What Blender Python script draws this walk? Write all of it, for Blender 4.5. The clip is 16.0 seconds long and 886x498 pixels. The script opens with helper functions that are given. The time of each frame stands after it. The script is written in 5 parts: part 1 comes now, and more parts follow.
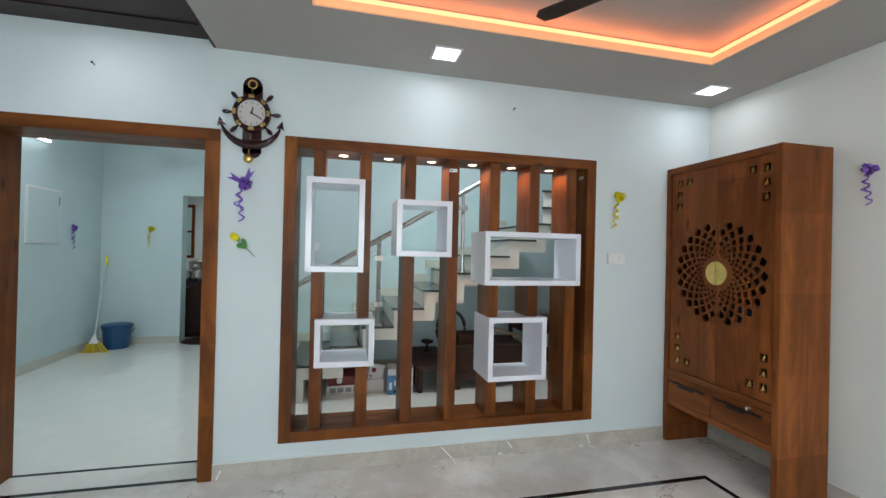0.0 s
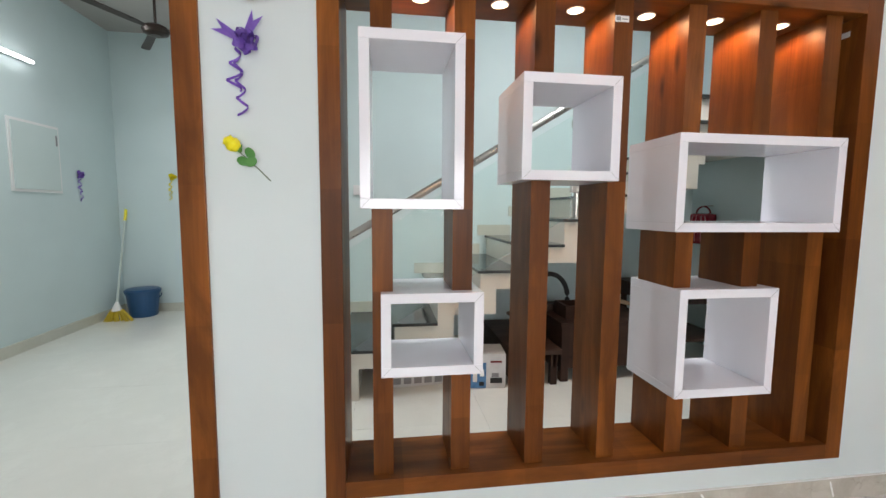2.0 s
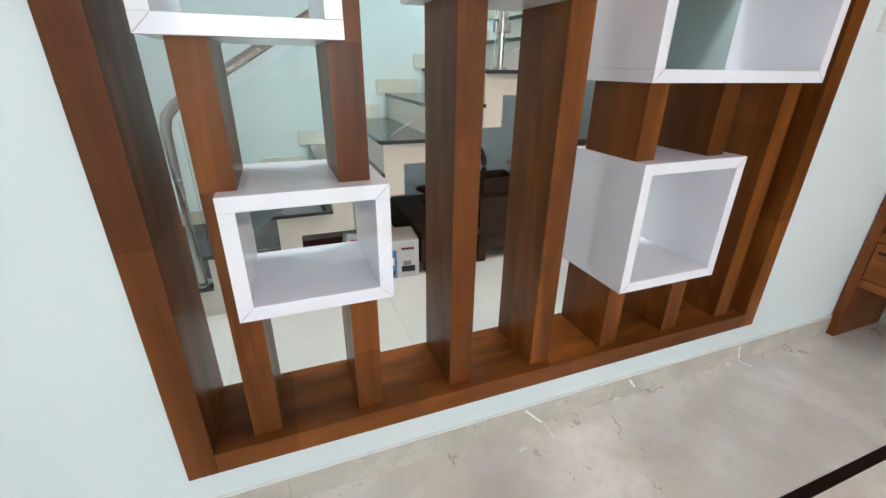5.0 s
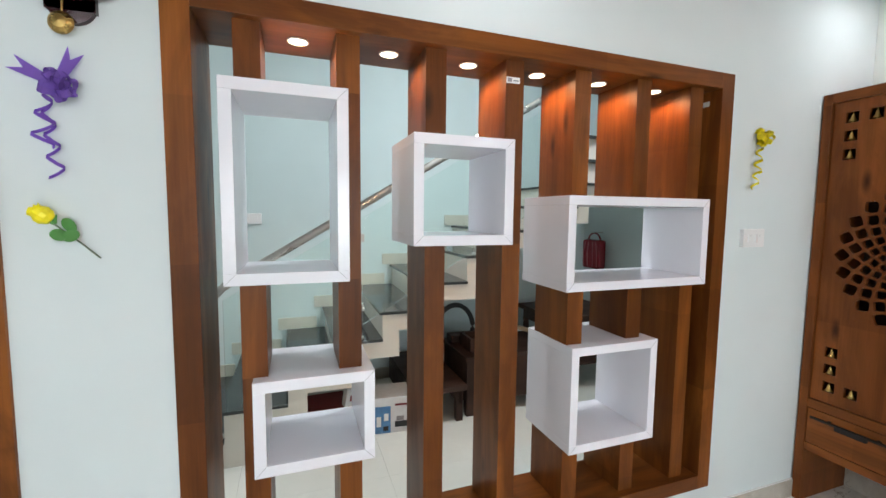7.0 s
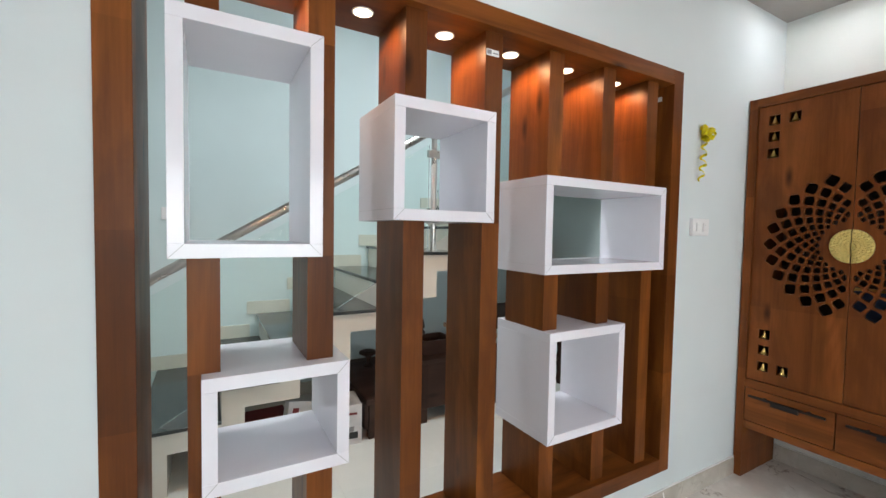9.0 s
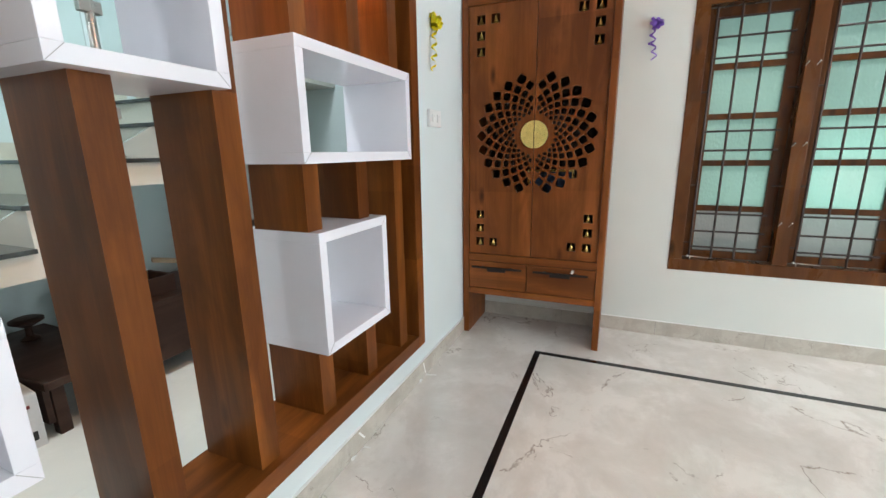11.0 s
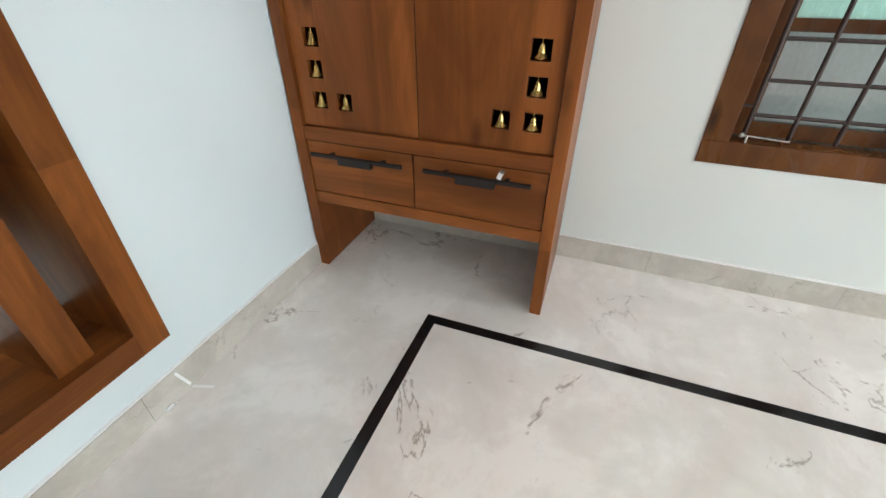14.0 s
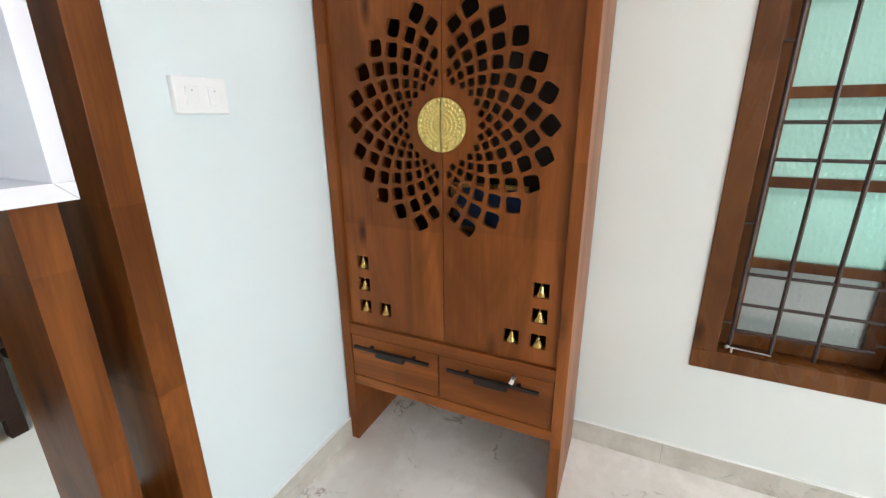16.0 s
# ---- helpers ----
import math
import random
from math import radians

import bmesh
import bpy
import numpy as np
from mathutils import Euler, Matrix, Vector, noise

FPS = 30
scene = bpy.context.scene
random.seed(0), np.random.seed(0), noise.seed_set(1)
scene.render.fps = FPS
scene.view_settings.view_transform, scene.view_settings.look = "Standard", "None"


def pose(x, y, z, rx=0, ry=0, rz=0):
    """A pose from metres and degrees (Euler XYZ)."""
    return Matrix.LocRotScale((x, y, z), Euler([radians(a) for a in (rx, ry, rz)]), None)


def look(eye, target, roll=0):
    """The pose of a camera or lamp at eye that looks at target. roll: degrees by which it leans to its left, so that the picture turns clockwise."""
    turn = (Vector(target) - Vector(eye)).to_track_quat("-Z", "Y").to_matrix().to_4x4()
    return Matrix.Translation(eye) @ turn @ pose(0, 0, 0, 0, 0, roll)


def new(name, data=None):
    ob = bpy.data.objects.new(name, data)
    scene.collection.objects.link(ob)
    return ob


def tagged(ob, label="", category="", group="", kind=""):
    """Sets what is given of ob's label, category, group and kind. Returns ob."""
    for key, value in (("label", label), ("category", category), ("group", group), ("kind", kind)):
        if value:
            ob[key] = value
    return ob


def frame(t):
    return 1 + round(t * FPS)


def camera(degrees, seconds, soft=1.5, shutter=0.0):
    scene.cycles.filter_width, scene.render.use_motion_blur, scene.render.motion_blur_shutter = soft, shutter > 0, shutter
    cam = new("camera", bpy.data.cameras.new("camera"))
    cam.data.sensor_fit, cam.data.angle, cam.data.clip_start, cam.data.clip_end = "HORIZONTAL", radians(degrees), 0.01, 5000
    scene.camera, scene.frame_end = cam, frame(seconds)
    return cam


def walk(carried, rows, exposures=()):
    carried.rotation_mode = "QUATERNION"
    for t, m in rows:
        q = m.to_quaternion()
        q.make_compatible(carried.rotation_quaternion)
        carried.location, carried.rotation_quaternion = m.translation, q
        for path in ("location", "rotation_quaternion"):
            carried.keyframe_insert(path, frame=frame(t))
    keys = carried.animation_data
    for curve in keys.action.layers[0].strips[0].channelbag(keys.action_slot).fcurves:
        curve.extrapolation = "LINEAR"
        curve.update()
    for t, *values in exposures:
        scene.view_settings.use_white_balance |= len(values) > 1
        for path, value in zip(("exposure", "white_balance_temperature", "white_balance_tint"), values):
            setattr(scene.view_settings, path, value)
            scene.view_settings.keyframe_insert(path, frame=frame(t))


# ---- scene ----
cam = camera(93.6, 16.0)
PATH = [
    (0, (0.113, 0.005, 1.423), (0.571, 1.952, 1.433), 1.3),
    (0.5, (-0.014, 0.299, 1.404), (0.219, 2.285, 1.42), 1.2),
    (1, (-0.107, 0.609, 1.405), (0.022, 2.604, 1.397), 1.1),
    (1.5, (-0.075, 0.949, 1.354), (0.051, 2.944, 1.294), 0.8),
    (2, (-0.045, 1.284, 1.269), (0.226, 3.257, 1.083), 0.4),
    (2.5, (-0.069, 1.524, 1.178), (0.391, 3.424, 0.757), 0.2),
    (3, (-0.067, 1.623, 1.092), (0.526, 3.416, 0.436), 0.6),
    (5.3, (0.099, 1.813, 1.268), (0.765, 3.52, 0.467), 0.9),
    (5.5, (0.103, 1.791, 1.3), (0.776, 3.526, 0.566), 0.8),
    (6, (0.102, 1.65, 1.379), (0.781, 3.453, 0.84), 0.8),
    (6.5, (0.089, 1.512, 1.444), (0.765, 3.363, 1.105), 0.7),
    (7, (0.068, 1.405, 1.492), (0.736, 3.282, 1.325), 0.6),
    (7.5, (0.024, 1.4, 1.489), (0.71, 3.278, 1.437), 0.7),
    (8, (-0.046, 1.47, 1.426), (0.686, 3.331, 1.416), 0.7),
    (8.2, (-0.07, 1.484, 1.411), (0.68, 3.338, 1.389), 0.8),
    (10.3, (-0.007, 1.782, 1.27), (1.58, 2.969, 0.997), -0.3),
    (10.5, (-0.013, 1.801, 1.267), (1.647, 2.868, 0.948), -0.7),
    (11, (0.004, 1.846, 1.22), (1.799, 2.602, 0.767), -0.9),
    (11.5, (0.206, 1.866, 1.162), (2.048, 2.356, 0.557), -0.9),
    (12, (0.508, 1.896, 1.102), (2.328, 2.248, 0.352), -0.5),
    (12.5, (0.881, 1.972, 1.028), (2.636, 2.27, 0.117), 0.3),
    (13, (1.173, 1.954, 0.965), (2.846, 2.33, -0.064), 0.1),
    (13.5, (1.393, 1.883, 0.922), (2.996, 2.359, -0.175), 0.1),
    (14, (1.457, 1.832, 0.991), (3.005, 2.415, -0.133), -0.1),
    (14.5, (1.451, 1.794, 1.101), (2.981, 2.483, 0.013), -0.7),
    (15, (1.429, 1.789, 1.194), (3.002, 2.535, 0.209), -0.5),
    (15.5, (1.404, 1.78, 1.262), (3.047, 2.569, 0.438), -0.6),
    (16, (1.37, 1.769, 1.338), (3.098, 2.575, 0.734), -0.5),
]
walk(cam, [(t, look(eye, target, roll)) for t, eye, target, roll in PATH],
     [(0, -0.48, 6200, 10), (1.0, -0.36, 6350, 12), (1.5, -0.30, 6650, 16), (2.0, -0.16, 6800, 17), (2.5, -0.06, 6850, 17), (3.0, 0.08, 6850, 17), (5.5, 0.06, 6450, 12), (6.5, -0.02, 6500, 13), (7.5, -0.2, 6550, 14), (8.0, -0.25, 6550, 15),
      (10.5, 0.08, 6600, 15), (11.0, 0.12, 6450, 12), (12.5, 0.18, 6300, 11), (15.0, 0.40, 6350, 11), (16.0, 0.48, 6400, 12)])

# ---- world, lights, exposure ----
scene.view_settings.exposure = 0.0
world = bpy.data.worlds.new("world")
scene.world = world
world.use_nodes = True
wn = world.node_tree.nodes
sky = wn.new("ShaderNodeTexSky")
sky.sky_type, sky.sun_disc = "NISHITA", False
sky.sun_elevation, sky.sun_rotation = radians(50), radians(120)
wn["Background"].inputs[1].default_value = 0.10
world.node_tree.links.new(sky.outputs[0], wn["Background"].inputs[0])
sun = new("sun", bpy.data.lights.new("sun", "SUN"))
sun.data.energy, sun.data.angle, sun.data.color = 2.0, radians(0.5), (1, 0.95, 0.88)
sun.matrix_world = look((0, 0, 20), (-10 * math.cos(radians(-30)), 6, 4))


def area_lamp(name, m, sx, sy, watts, color):
    lamp = new(name, bpy.data.lights.new(name, "AREA"))
    lamp.data.shape, lamp.data.size, lamp.data.size_y = "RECTANGLE", sx, sy
    lamp.data.energy, lamp.data.color = watts, color
    lamp.matrix_world = m
    return lamp


WALL_N, WALL_E, WALL_W, WALL_S = 2.782, 2.958, -1.905, -2.6
CEIL, HALL_CEIL = 2.625, 3.3
HALL_W, HALL_N, STAIR_N, WALL_BACK = -3.22, 6.78, 5.05, 3.04
# the last two panels are assumed; unseen panels get extra watts as floor fill
PANEL_LIGHTS = [(0.685, 2.465), (2.655, 2.48), (2.69, 0.4), (2.69, -1.7), (0.685, -1.9)]
COOL = (0.92, 0.97, 1.0)
for px, py in PANEL_LIGHTS:
    area_lamp("panel_light_lamp", pose(px, py, CEIL - 0.012), 0.13, 0.13, 1.7 if py > 2 else 10.5, COOL)
for py in (2.36, 0.46, -1.48):
    area_lamp("wood_panel_light_lamp", pose(-1.22, py, CEIL + 0.026), 0.13, 0.13, 2.3 if py > 2 else 8, COOL)
area_lamp("tube_lamp", pose(HALL_W + 0.075, 5.165, 2.54, 0, -70, 0), 0.04, 0.9, 9, (0.92, 0.98, 1.0))
# next three: assumed lamps without fittings, added to brighten hall and kitchen
area_lamp("hall_fill_lamp", pose(1.2, 3.5, HALL_CEIL - 0.03), 0.6, 0.4, 41, (0.92, 0.98, 1.0))
area_lamp("hall_north_fill", pose(-2.0, 4.5, HALL_CEIL - 0.03), 0.4, 0.4, 25, (0.93, 0.99, 1.0))
area_lamp("kitchen_fill", pose(-1.9, 8.6, 2.6), 0.4, 0.4, 25, (1, 0.96, 0.9))
# added fill from the unseen south side, at an assumed window
area_lamp("south_fill_lamp", pose(0.4, WALL_S + 0.05, 1.35, 70, 0, 0), 2.4, 1.5, 122, (0.91, 0.97, 1.0))

# ---- materials ----


def mat(name, color=(0.8, 0.8, 0.8), rough=0.5, metal=0.0):
    m = bpy.data.materials.new(name)
    m.use_nodes = True
    b = m.node_tree.nodes["Principled BSDF"]
    b.inputs["Base Color"].default_value = (*color, 1)
    b.inputs["Roughness"].default_value = rough
    b.inputs["Metallic"].default_value = metal
    return m, m.node_tree, b


def coords(nt, scale=(1, 1, 1), seed=True):
    tc = nt.nodes.new("ShaderNodeTexCoord")
    mp = nt.nodes.new("ShaderNodeMapping")
    mp.inputs["Scale"].default_value = scale
    nt.links.new(tc.outputs["Object"], mp.inputs[0])
    if seed:
        oi = nt.nodes.new("ShaderNodeObjectInfo")
        mul = nt.nodes.new("ShaderNodeMath")
        mul.operation = "MULTIPLY"
        mul.inputs[1].default_value = 37.0
        nt.links.new(oi.outputs["Random"], mul.inputs[0])
        nt.links.new(mul.outputs[0], mp.inputs["Location"])
    return mp.outputs[0]


def noise_tex(nt, vec, scale, detail=4, rough=0.55, distortion=0.0):
    n = nt.nodes.new("ShaderNodeTexNoise")
    n.inputs["Scale"].default_value, n.inputs["Detail"].default_value = scale, detail
    n.inputs["Roughness"].default_value, n.inputs["Distortion"].default_value = rough, distortion
    nt.links.new(vec, n.inputs["Vector"])
    return n.outputs["Fac"]


def ramp(nt, fac, stops):
    r = nt.nodes.new("ShaderNodeValToRGB")
    els = r.color_ramp.elements
    while len(els) < len(stops):
        els.new(0.5)
    for e, (p, c) in zip(els, stops):
        e.position = p
        e.color = (*c, 1) if len(c) == 3 else c
    nt.links.new(fac, r.inputs[0])
    return r.outputs[0]


def mix(nt, fac, a, b, mode="MIX"):
    n = nt.nodes.new("ShaderNodeMix")
    n.data_type, n.blend_type = "RGBA", mode
    for sock, v in ((n.inputs["Factor"], fac), (n.inputs[6], a), (n.inputs[7], b)):
        if hasattr(v, "links"):
            nt.links.new(v, sock)
        else:
            sock.default_value = v if isinstance(v, float) else (*v, 1)
    return n.outputs[2]


def bump(nt, b, height, strength, dist=0.002):
    n = nt.nodes.new("ShaderNodeBump")
    n.inputs["Strength"].default_value, n.inputs["Distance"].default_value = strength, dist
    nt.links.new(height, n.inputs["Height"])
    nt.links.new(n.outputs[0], b.inputs["Normal"])


def paint(name, color):
    m, nt, b = mat(name, color, 0.55)
    v = coords(nt, seed=False)
    big = noise_tex(nt, v, 1.3, 3)
    dark = tuple(c * 0.93 for c in color)
    nt.links.new(ramp(nt, big, [(0.3, dark), (0.7, color)]), b.inputs["Base Color"])
    nt.links.new(ramp(nt, noise_tex(nt, v, 6, 3), [(0.3, (0.68,) * 3), (0.7, (0.85,) * 3)]), b.inputs["Roughness"])
    bump(nt, b, noise_tex(nt, v, 160, 5), 0.12, 0.001)
    return m


def wood(name, axis, light, mid, dark, rough=0.34):
    """Stained wood: soft bands and fine streaks along the axis, with a few small knots."""
    m, nt, b = mat(name, mid, rough)
    b.inputs["Specular IOR Level"].default_value = 0.2

    def along(across, length):
        sc = [across] * 3
        sc[axis] = length
        return coords(nt, tuple(sc))

    grain = noise_tex(nt, along(7.0, 0.6), 1.0, 5, 0.58, 0.9)
    col = ramp(nt, grain, [(0.28, tuple(0.6 * p + 0.4 * q for p, q in zip(dark, mid))), (0.47, mid), (0.72, light)])
    fine = noise_tex(nt, along(95.0, 2.4), 1.5, 4, 0.7)
    col = mix(nt, 0.16, col, ramp(nt, fine, [(0.3, dark), (0.7, light)]))
    blotch = noise_tex(nt, along(4.2, 1.3), 1.5, 5, 0.6, 0.8)
    col = mix(nt, ramp(nt, blotch, [(0.38, (0.66,) * 3), (0.55, (0, 0, 0))]), col, tuple((p + q) / 2 for p, q in zip(dark, mid)))
    # boards are jointed from short blocks of slightly different tone
    sep = nt.nodes.new("ShaderNodeSeparateXYZ")
    nt.links.new(along(1.0, 2.1), sep.inputs[0])
    cell = nt.nodes.new("ShaderNodeMath")
    cell.operation = "FLOOR"
    nt.links.new(sep.outputs[axis], cell.inputs[0])
    tone = nt.nodes.new("ShaderNodeTexWhiteNoise")
    tone.noise_dimensions = "1D"
    nt.links.new(cell.outputs[0], tone.inputs["W"])
    col = mix(nt, 1.0, col, ramp(nt, tone.outputs["Value"], [(0.0, (0.78, 0.76, 0.74)), (1.0, (1.12, 1.12, 1.12))]), "MULTIPLY")
    knots = nt.nodes.new("ShaderNodeTexVoronoi")
    knots.inputs["Scale"].default_value = 1.1
    nt.links.new(along(6.0, 2.0), knots.inputs["Vector"])
    kf = ramp(nt, knots.outputs["Distance"], [(0.03, (0.85,) * 3), (0.15, (0, 0, 0))])
    col = mix(nt, kf, col, tuple(c * 0.6 for c in dark))
    nt.links.new(col, b.inputs["Base Color"])
    nt.links.new(ramp(nt, blotch, [(0.2, (rough + 0.1,) * 3), (0.8, (rough - 0.04,) * 3)]), b.inputs["Roughness"])
    bump(nt, b, fine, 0.08, 0.001)
    return m


def marble(name, light, mid, vein, rough, vein_amount=1.0, scale=1.0):
    m, nt, b = mat(name, light, rough)
    v = coords(nt, (scale,) * 3, seed=False)
    cloud = noise_tex(nt, v, 2.8, 9, 0.68, 0.35)
    col = ramp(nt, cloud, [(0.32, mid), (0.5, tuple((p + q) / 2 for p, q in zip(mid, light))), (0.58, light)])
    # thin broken cracks where a warped noise crosses its middle
    warp = noise_tex(nt, v, 1.5, 7, 0.55, 0.7)
    ridge = nt.nodes.new("ShaderNodeMath")
    ridge.operation = "SUBTRACT"
    ridge.inputs[1].default_value = 0.5
    nt.links.new(warp, ridge.inputs[0])
    ab = nt.nodes.new("ShaderNodeMath")
    ab.operation = "ABSOLUTE"
    nt.links.new(ridge.outputs[0], ab.inputs[0])
    line = ramp(nt, ab.outputs[0], [(0.0, (vein_amount,) * 3), (0.006, (0, 0, 0))])
    gate = ramp(nt, noise_tex(nt, v, 2.6, 7, 0.75), [(0.525, (0, 0, 0)), (0.56, (0.75,) * 3)])
    fac = nt.nodes.new("ShaderNodeMath")
    fac.operation = "MULTIPLY"
    nt.links.new(line, fac.inputs[0])
    nt.links.new(gate, fac.inputs[1])
    col = mix(nt, fac.outputs[0], col, vein)
    # hairline fissures at a smaller size
    net = nt.nodes.new("ShaderNodeTexVoronoi")
    net.feature = "DISTANCE_TO_EDGE"
    net.inputs["Scale"].default_value = 2.3
    wob = nt.nodes.new("ShaderNodeVectorMath")
    wob.operation = "MULTIPLY_ADD"
    wn_ = nt.nodes.new("ShaderNodeTexNoise")
    wn_.inputs["Scale"].default_value, wn_.inputs["Detail"].default_value = 5.0, 6
    nt.links.new(v, wn_.inputs["Vector"])
    nt.links.new(wn_.outputs["Color"], wob.inputs[0])
    wob.inputs[1].default_value = (0.30, 0.30, 0.30)
    nt.links.new(v, wob.inputs[2])
    nt.links.new(wob.outputs[0], net.inputs["Vector"])
    hair = ramp(nt, net.outputs["Distance"], [(0.0, (0.85 * vein_amount,) * 3), (0.009, (0, 0, 0))])
    part_of = ramp(nt, noise_tex(nt, v, 3.4, 5, 0.7), [(0.57, (0, 0, 0)), (0.63, (0.75,) * 3)])
    col = mix(nt, mix(nt, 1.0, hair, part_of, "MULTIPLY"), col, vein)
    b.inputs["Specular IOR Level"].default_value = 0.8
    blot = ramp(nt, noise_tex(nt, v, 9, 8, 0.75), [(0.54, (0, 0, 0)), (0.70, (0.6,) * 3)])
    col = mix(nt, blot, col, mid)
    nt.links.new(col, b.inputs["Base Color"])
    nt.links.new(ramp(nt, noise_tex(nt, v, 5, 4), [(0.3, (rough,) * 3), (0.8, (rough + 0.03,) * 3)]), b.inputs["Roughness"])
    return m


def plain(name, color, rough=0.4, metal=0.0, vary=0.12, scale=14):
    m, nt, b = mat(name, color, rough, metal)
    n = noise_tex(nt, coords(nt), scale, 4)
    nt.links.new(ramp(nt, n, [(0.25, tuple(c * (1 - vary) for c in color)), (0.75, color)]), b.inputs["Base Color"])
    nt.links.new(ramp(nt, n, [(0.2, (rough * 0.85,) * 3), (0.8, (min(1, rough * 1.2),) * 3)]), b.inputs["Roughness"])
    return m


def glow(name, color, strength):
    m, nt, b = mat(name, color, 0.4)
    b.inputs["Emission Color"].default_value = (*color, 1)
    b.inputs["Emission Strength"].default_value = strength
    return m


M_WALL = paint("pale_wall_paint", (0.70, 0.765, 0.775))
M_CREAM = paint("cream_wall_paint", (0.765, 0.795, 0.755))
M_HALL = paint("mint_wall_paint", (0.61, 0.72, 0.725))
# white ceilings painted mid grey: their weak light is put into the colour
M_CEIL = paint("dimmed_ceiling_paint", (0.42, 0.40, 0.375))
WL, WM, WD = (0.31, 0.100, 0.018), (0.158, 0.0465, 0.0085), (0.036, 0.009, 0.0024)
M_WOOD_X = wood("laminate_wood_x", 0, WL, WM, WD)
M_WOOD_Z = wood("laminate_wood_z", 2, WL, WM, WD)
# same laminate made lighter for the cabinet: missing light put into its colour
CL, CM, CD_ = (0.35, 0.112, 0.026), (0.200, 0.0595, 0.0130), (0.056, 0.0150, 0.0045)
M_CAB_Y = wood("brightened_cabinet_wood_y", 1, CL, CM, CD_)
M_CAB_Z = wood("brightened_cabinet_wood_z", 2, CL, CM, CD_)
M_TEAK = wood("teak_window_wood", 2, (0.20, 0.076, 0.019), (0.115, 0.040, 0.010), (0.038, 0.012, 0.004), 0.26)
M_DARKWOOD = wood("old_dark_wood", 0, (0.075, 0.04, 0.028), (0.045, 0.022, 0.015), (0.02, 0.01, 0.008), 0.45)
M_CEILWOOD = wood("dark_ceiling_wood", 0, (0.045, 0.022, 0.018), (0.028, 0.014, 0.012), (0.014, 0.007, 0.006), 0.35)
M_WHITE = plain("white_gloss_laminate", (0.86, 0.85, 0.91), 0.14, 0, 0.04, 5)
M_SEAM = plain("grey_joint_dirt", (0.30, 0.29, 0.30), 0.7)
M_JOINT = plain("pale_joint_line", (0.46, 0.45, 0.47), 0.6)
M_FLOOR = marble("cream_marble_floor", (0.82, 0.795, 0.75), (0.66, 0.625, 0.575), (0.20, 0.145, 0.10), 0.025)
M_HFLOOR = marble("ivory_tile_floor", (0.84, 0.85, 0.79), (0.79, 0.80, 0.74), (0.62, 0.61, 0.55), 0.06, 0.3)
M_SKIRT = marble("beige_marble_skirting", (0.58, 0.545, 0.48), (0.47, 0.43, 0.37), (0.26, 0.22, 0.18), 0.05, 0.7, 2.5)
M_STAIRSK = marble("ivory_tile_skirting", (0.60, 0.60, 0.52), (0.54, 0.54, 0.47), (0.4, 0.4, 0.34), 0.2, 0.2)
M_STAIRW = plain("ivory_step_tile", (0.72, 0.68, 0.60), 0.2, 0, 0.05, 4)
M_BLACK = plain("black_granite", (0.012, 0.012, 0.013), 0.14, 0, 0.4, 60)
M_GRANITE = plain("grey_granite_tread", (0.045, 0.05, 0.05), 0.1, 0, 0.45, 90)
M_STEEL = plain("polished_steel", (0.48, 0.46, 0.43), 0.28, 1.0, 0.08, 8)
M_BRASS = plain("brass", (0.62, 0.42, 0.14), 0.28, 1.0, 0.2, 30)
M_GOLD = plain("gold_relief", (0.80, 0.62, 0.20), 0.36, 0.6, 0.25, 60)
M_IRON = plain("dark_brown_iron", (0.055, 0.035, 0.03), 0.45, 0.3, 0.2, 20)
M_HANDLE = plain("black_handle_metal", (0.03, 0.024, 0.022), 0.4, 0.5, 0.2, 20)
# near-black colour for the cabinet's back and inner shelf
M_DARKIN = plain("near_black_cabinet_inside", (0.03, 0.018, 0.012), 0.6)
M_PLASTIC = plain("white_switch_plastic", (0.80, 0.80, 0.80), 0.3, 0, 0.03)
M_YELLOW = plain("yellow_ribbon", (0.98, 0.84, 0.01), 0.35)
M_PURPLE = plain("purple_ribbon", (0.33, 0.17, 0.70), 0.22)
M_GREEN = plain("green_leaf_cloth", (0.07, 0.26, 0.05), 0.5)
M_STEM = plain("grey_green_stem", (0.12, 0.16, 0.10), 0.5)
M_CLOCKWOOD = plain("dark_cherry_plastic", (0.035, 0.006, 0.008), 0.16, 0, 0.3, 10)
M_DIAL = plain("clock_dial", (0.60, 0.56, 0.53), 0.5, 0, 0.03)
M_INK = plain("black_ink", (0.02, 0.02, 0.02), 0.6)
M_BUCKET = plain("blue_bucket_plastic", (0.012, 0.075, 0.19), 0.3)
M_RED = plain("dark_red_plastic", (0.22, 0.01, 0.02), 0.25)
M_CARD = plain("printed_card", (0.70, 0.70, 0.70), 0.5, 0, 0.15, 20)
M_CARDBLUE = plain("blue_printed_card", (0.10, 0.28, 0.55), 0.45, 0, 0.4, 25)
M_NAVY = plain("navy_print", (0.03, 0.09, 0.22), 0.4, 0, 0.5, 30)
M_CARDRED = plain("red_printed_card", (0.20, 0.02, 0.02), 0.45, 0, 0.3, 20)
M_TAPE = plain("white_tape", (0.82, 0.82, 0.80), 0.5, 0, 0.03)
M_FANBROWN = plain("brown_fan_metal", (0.035, 0.022, 0.016), 0.3, 0.3)
M_LED = glow("cool_led_panel", (0.95, 0.98, 1.0), 9.0)
M_SPOT = glow("warm_spot_lens", (1.0, 0.80, 0.52), 7.0)
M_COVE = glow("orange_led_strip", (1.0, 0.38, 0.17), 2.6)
M_COVEUP = glow("orange_led_tape", (1.0, 0.33, 0.12), 9.0)
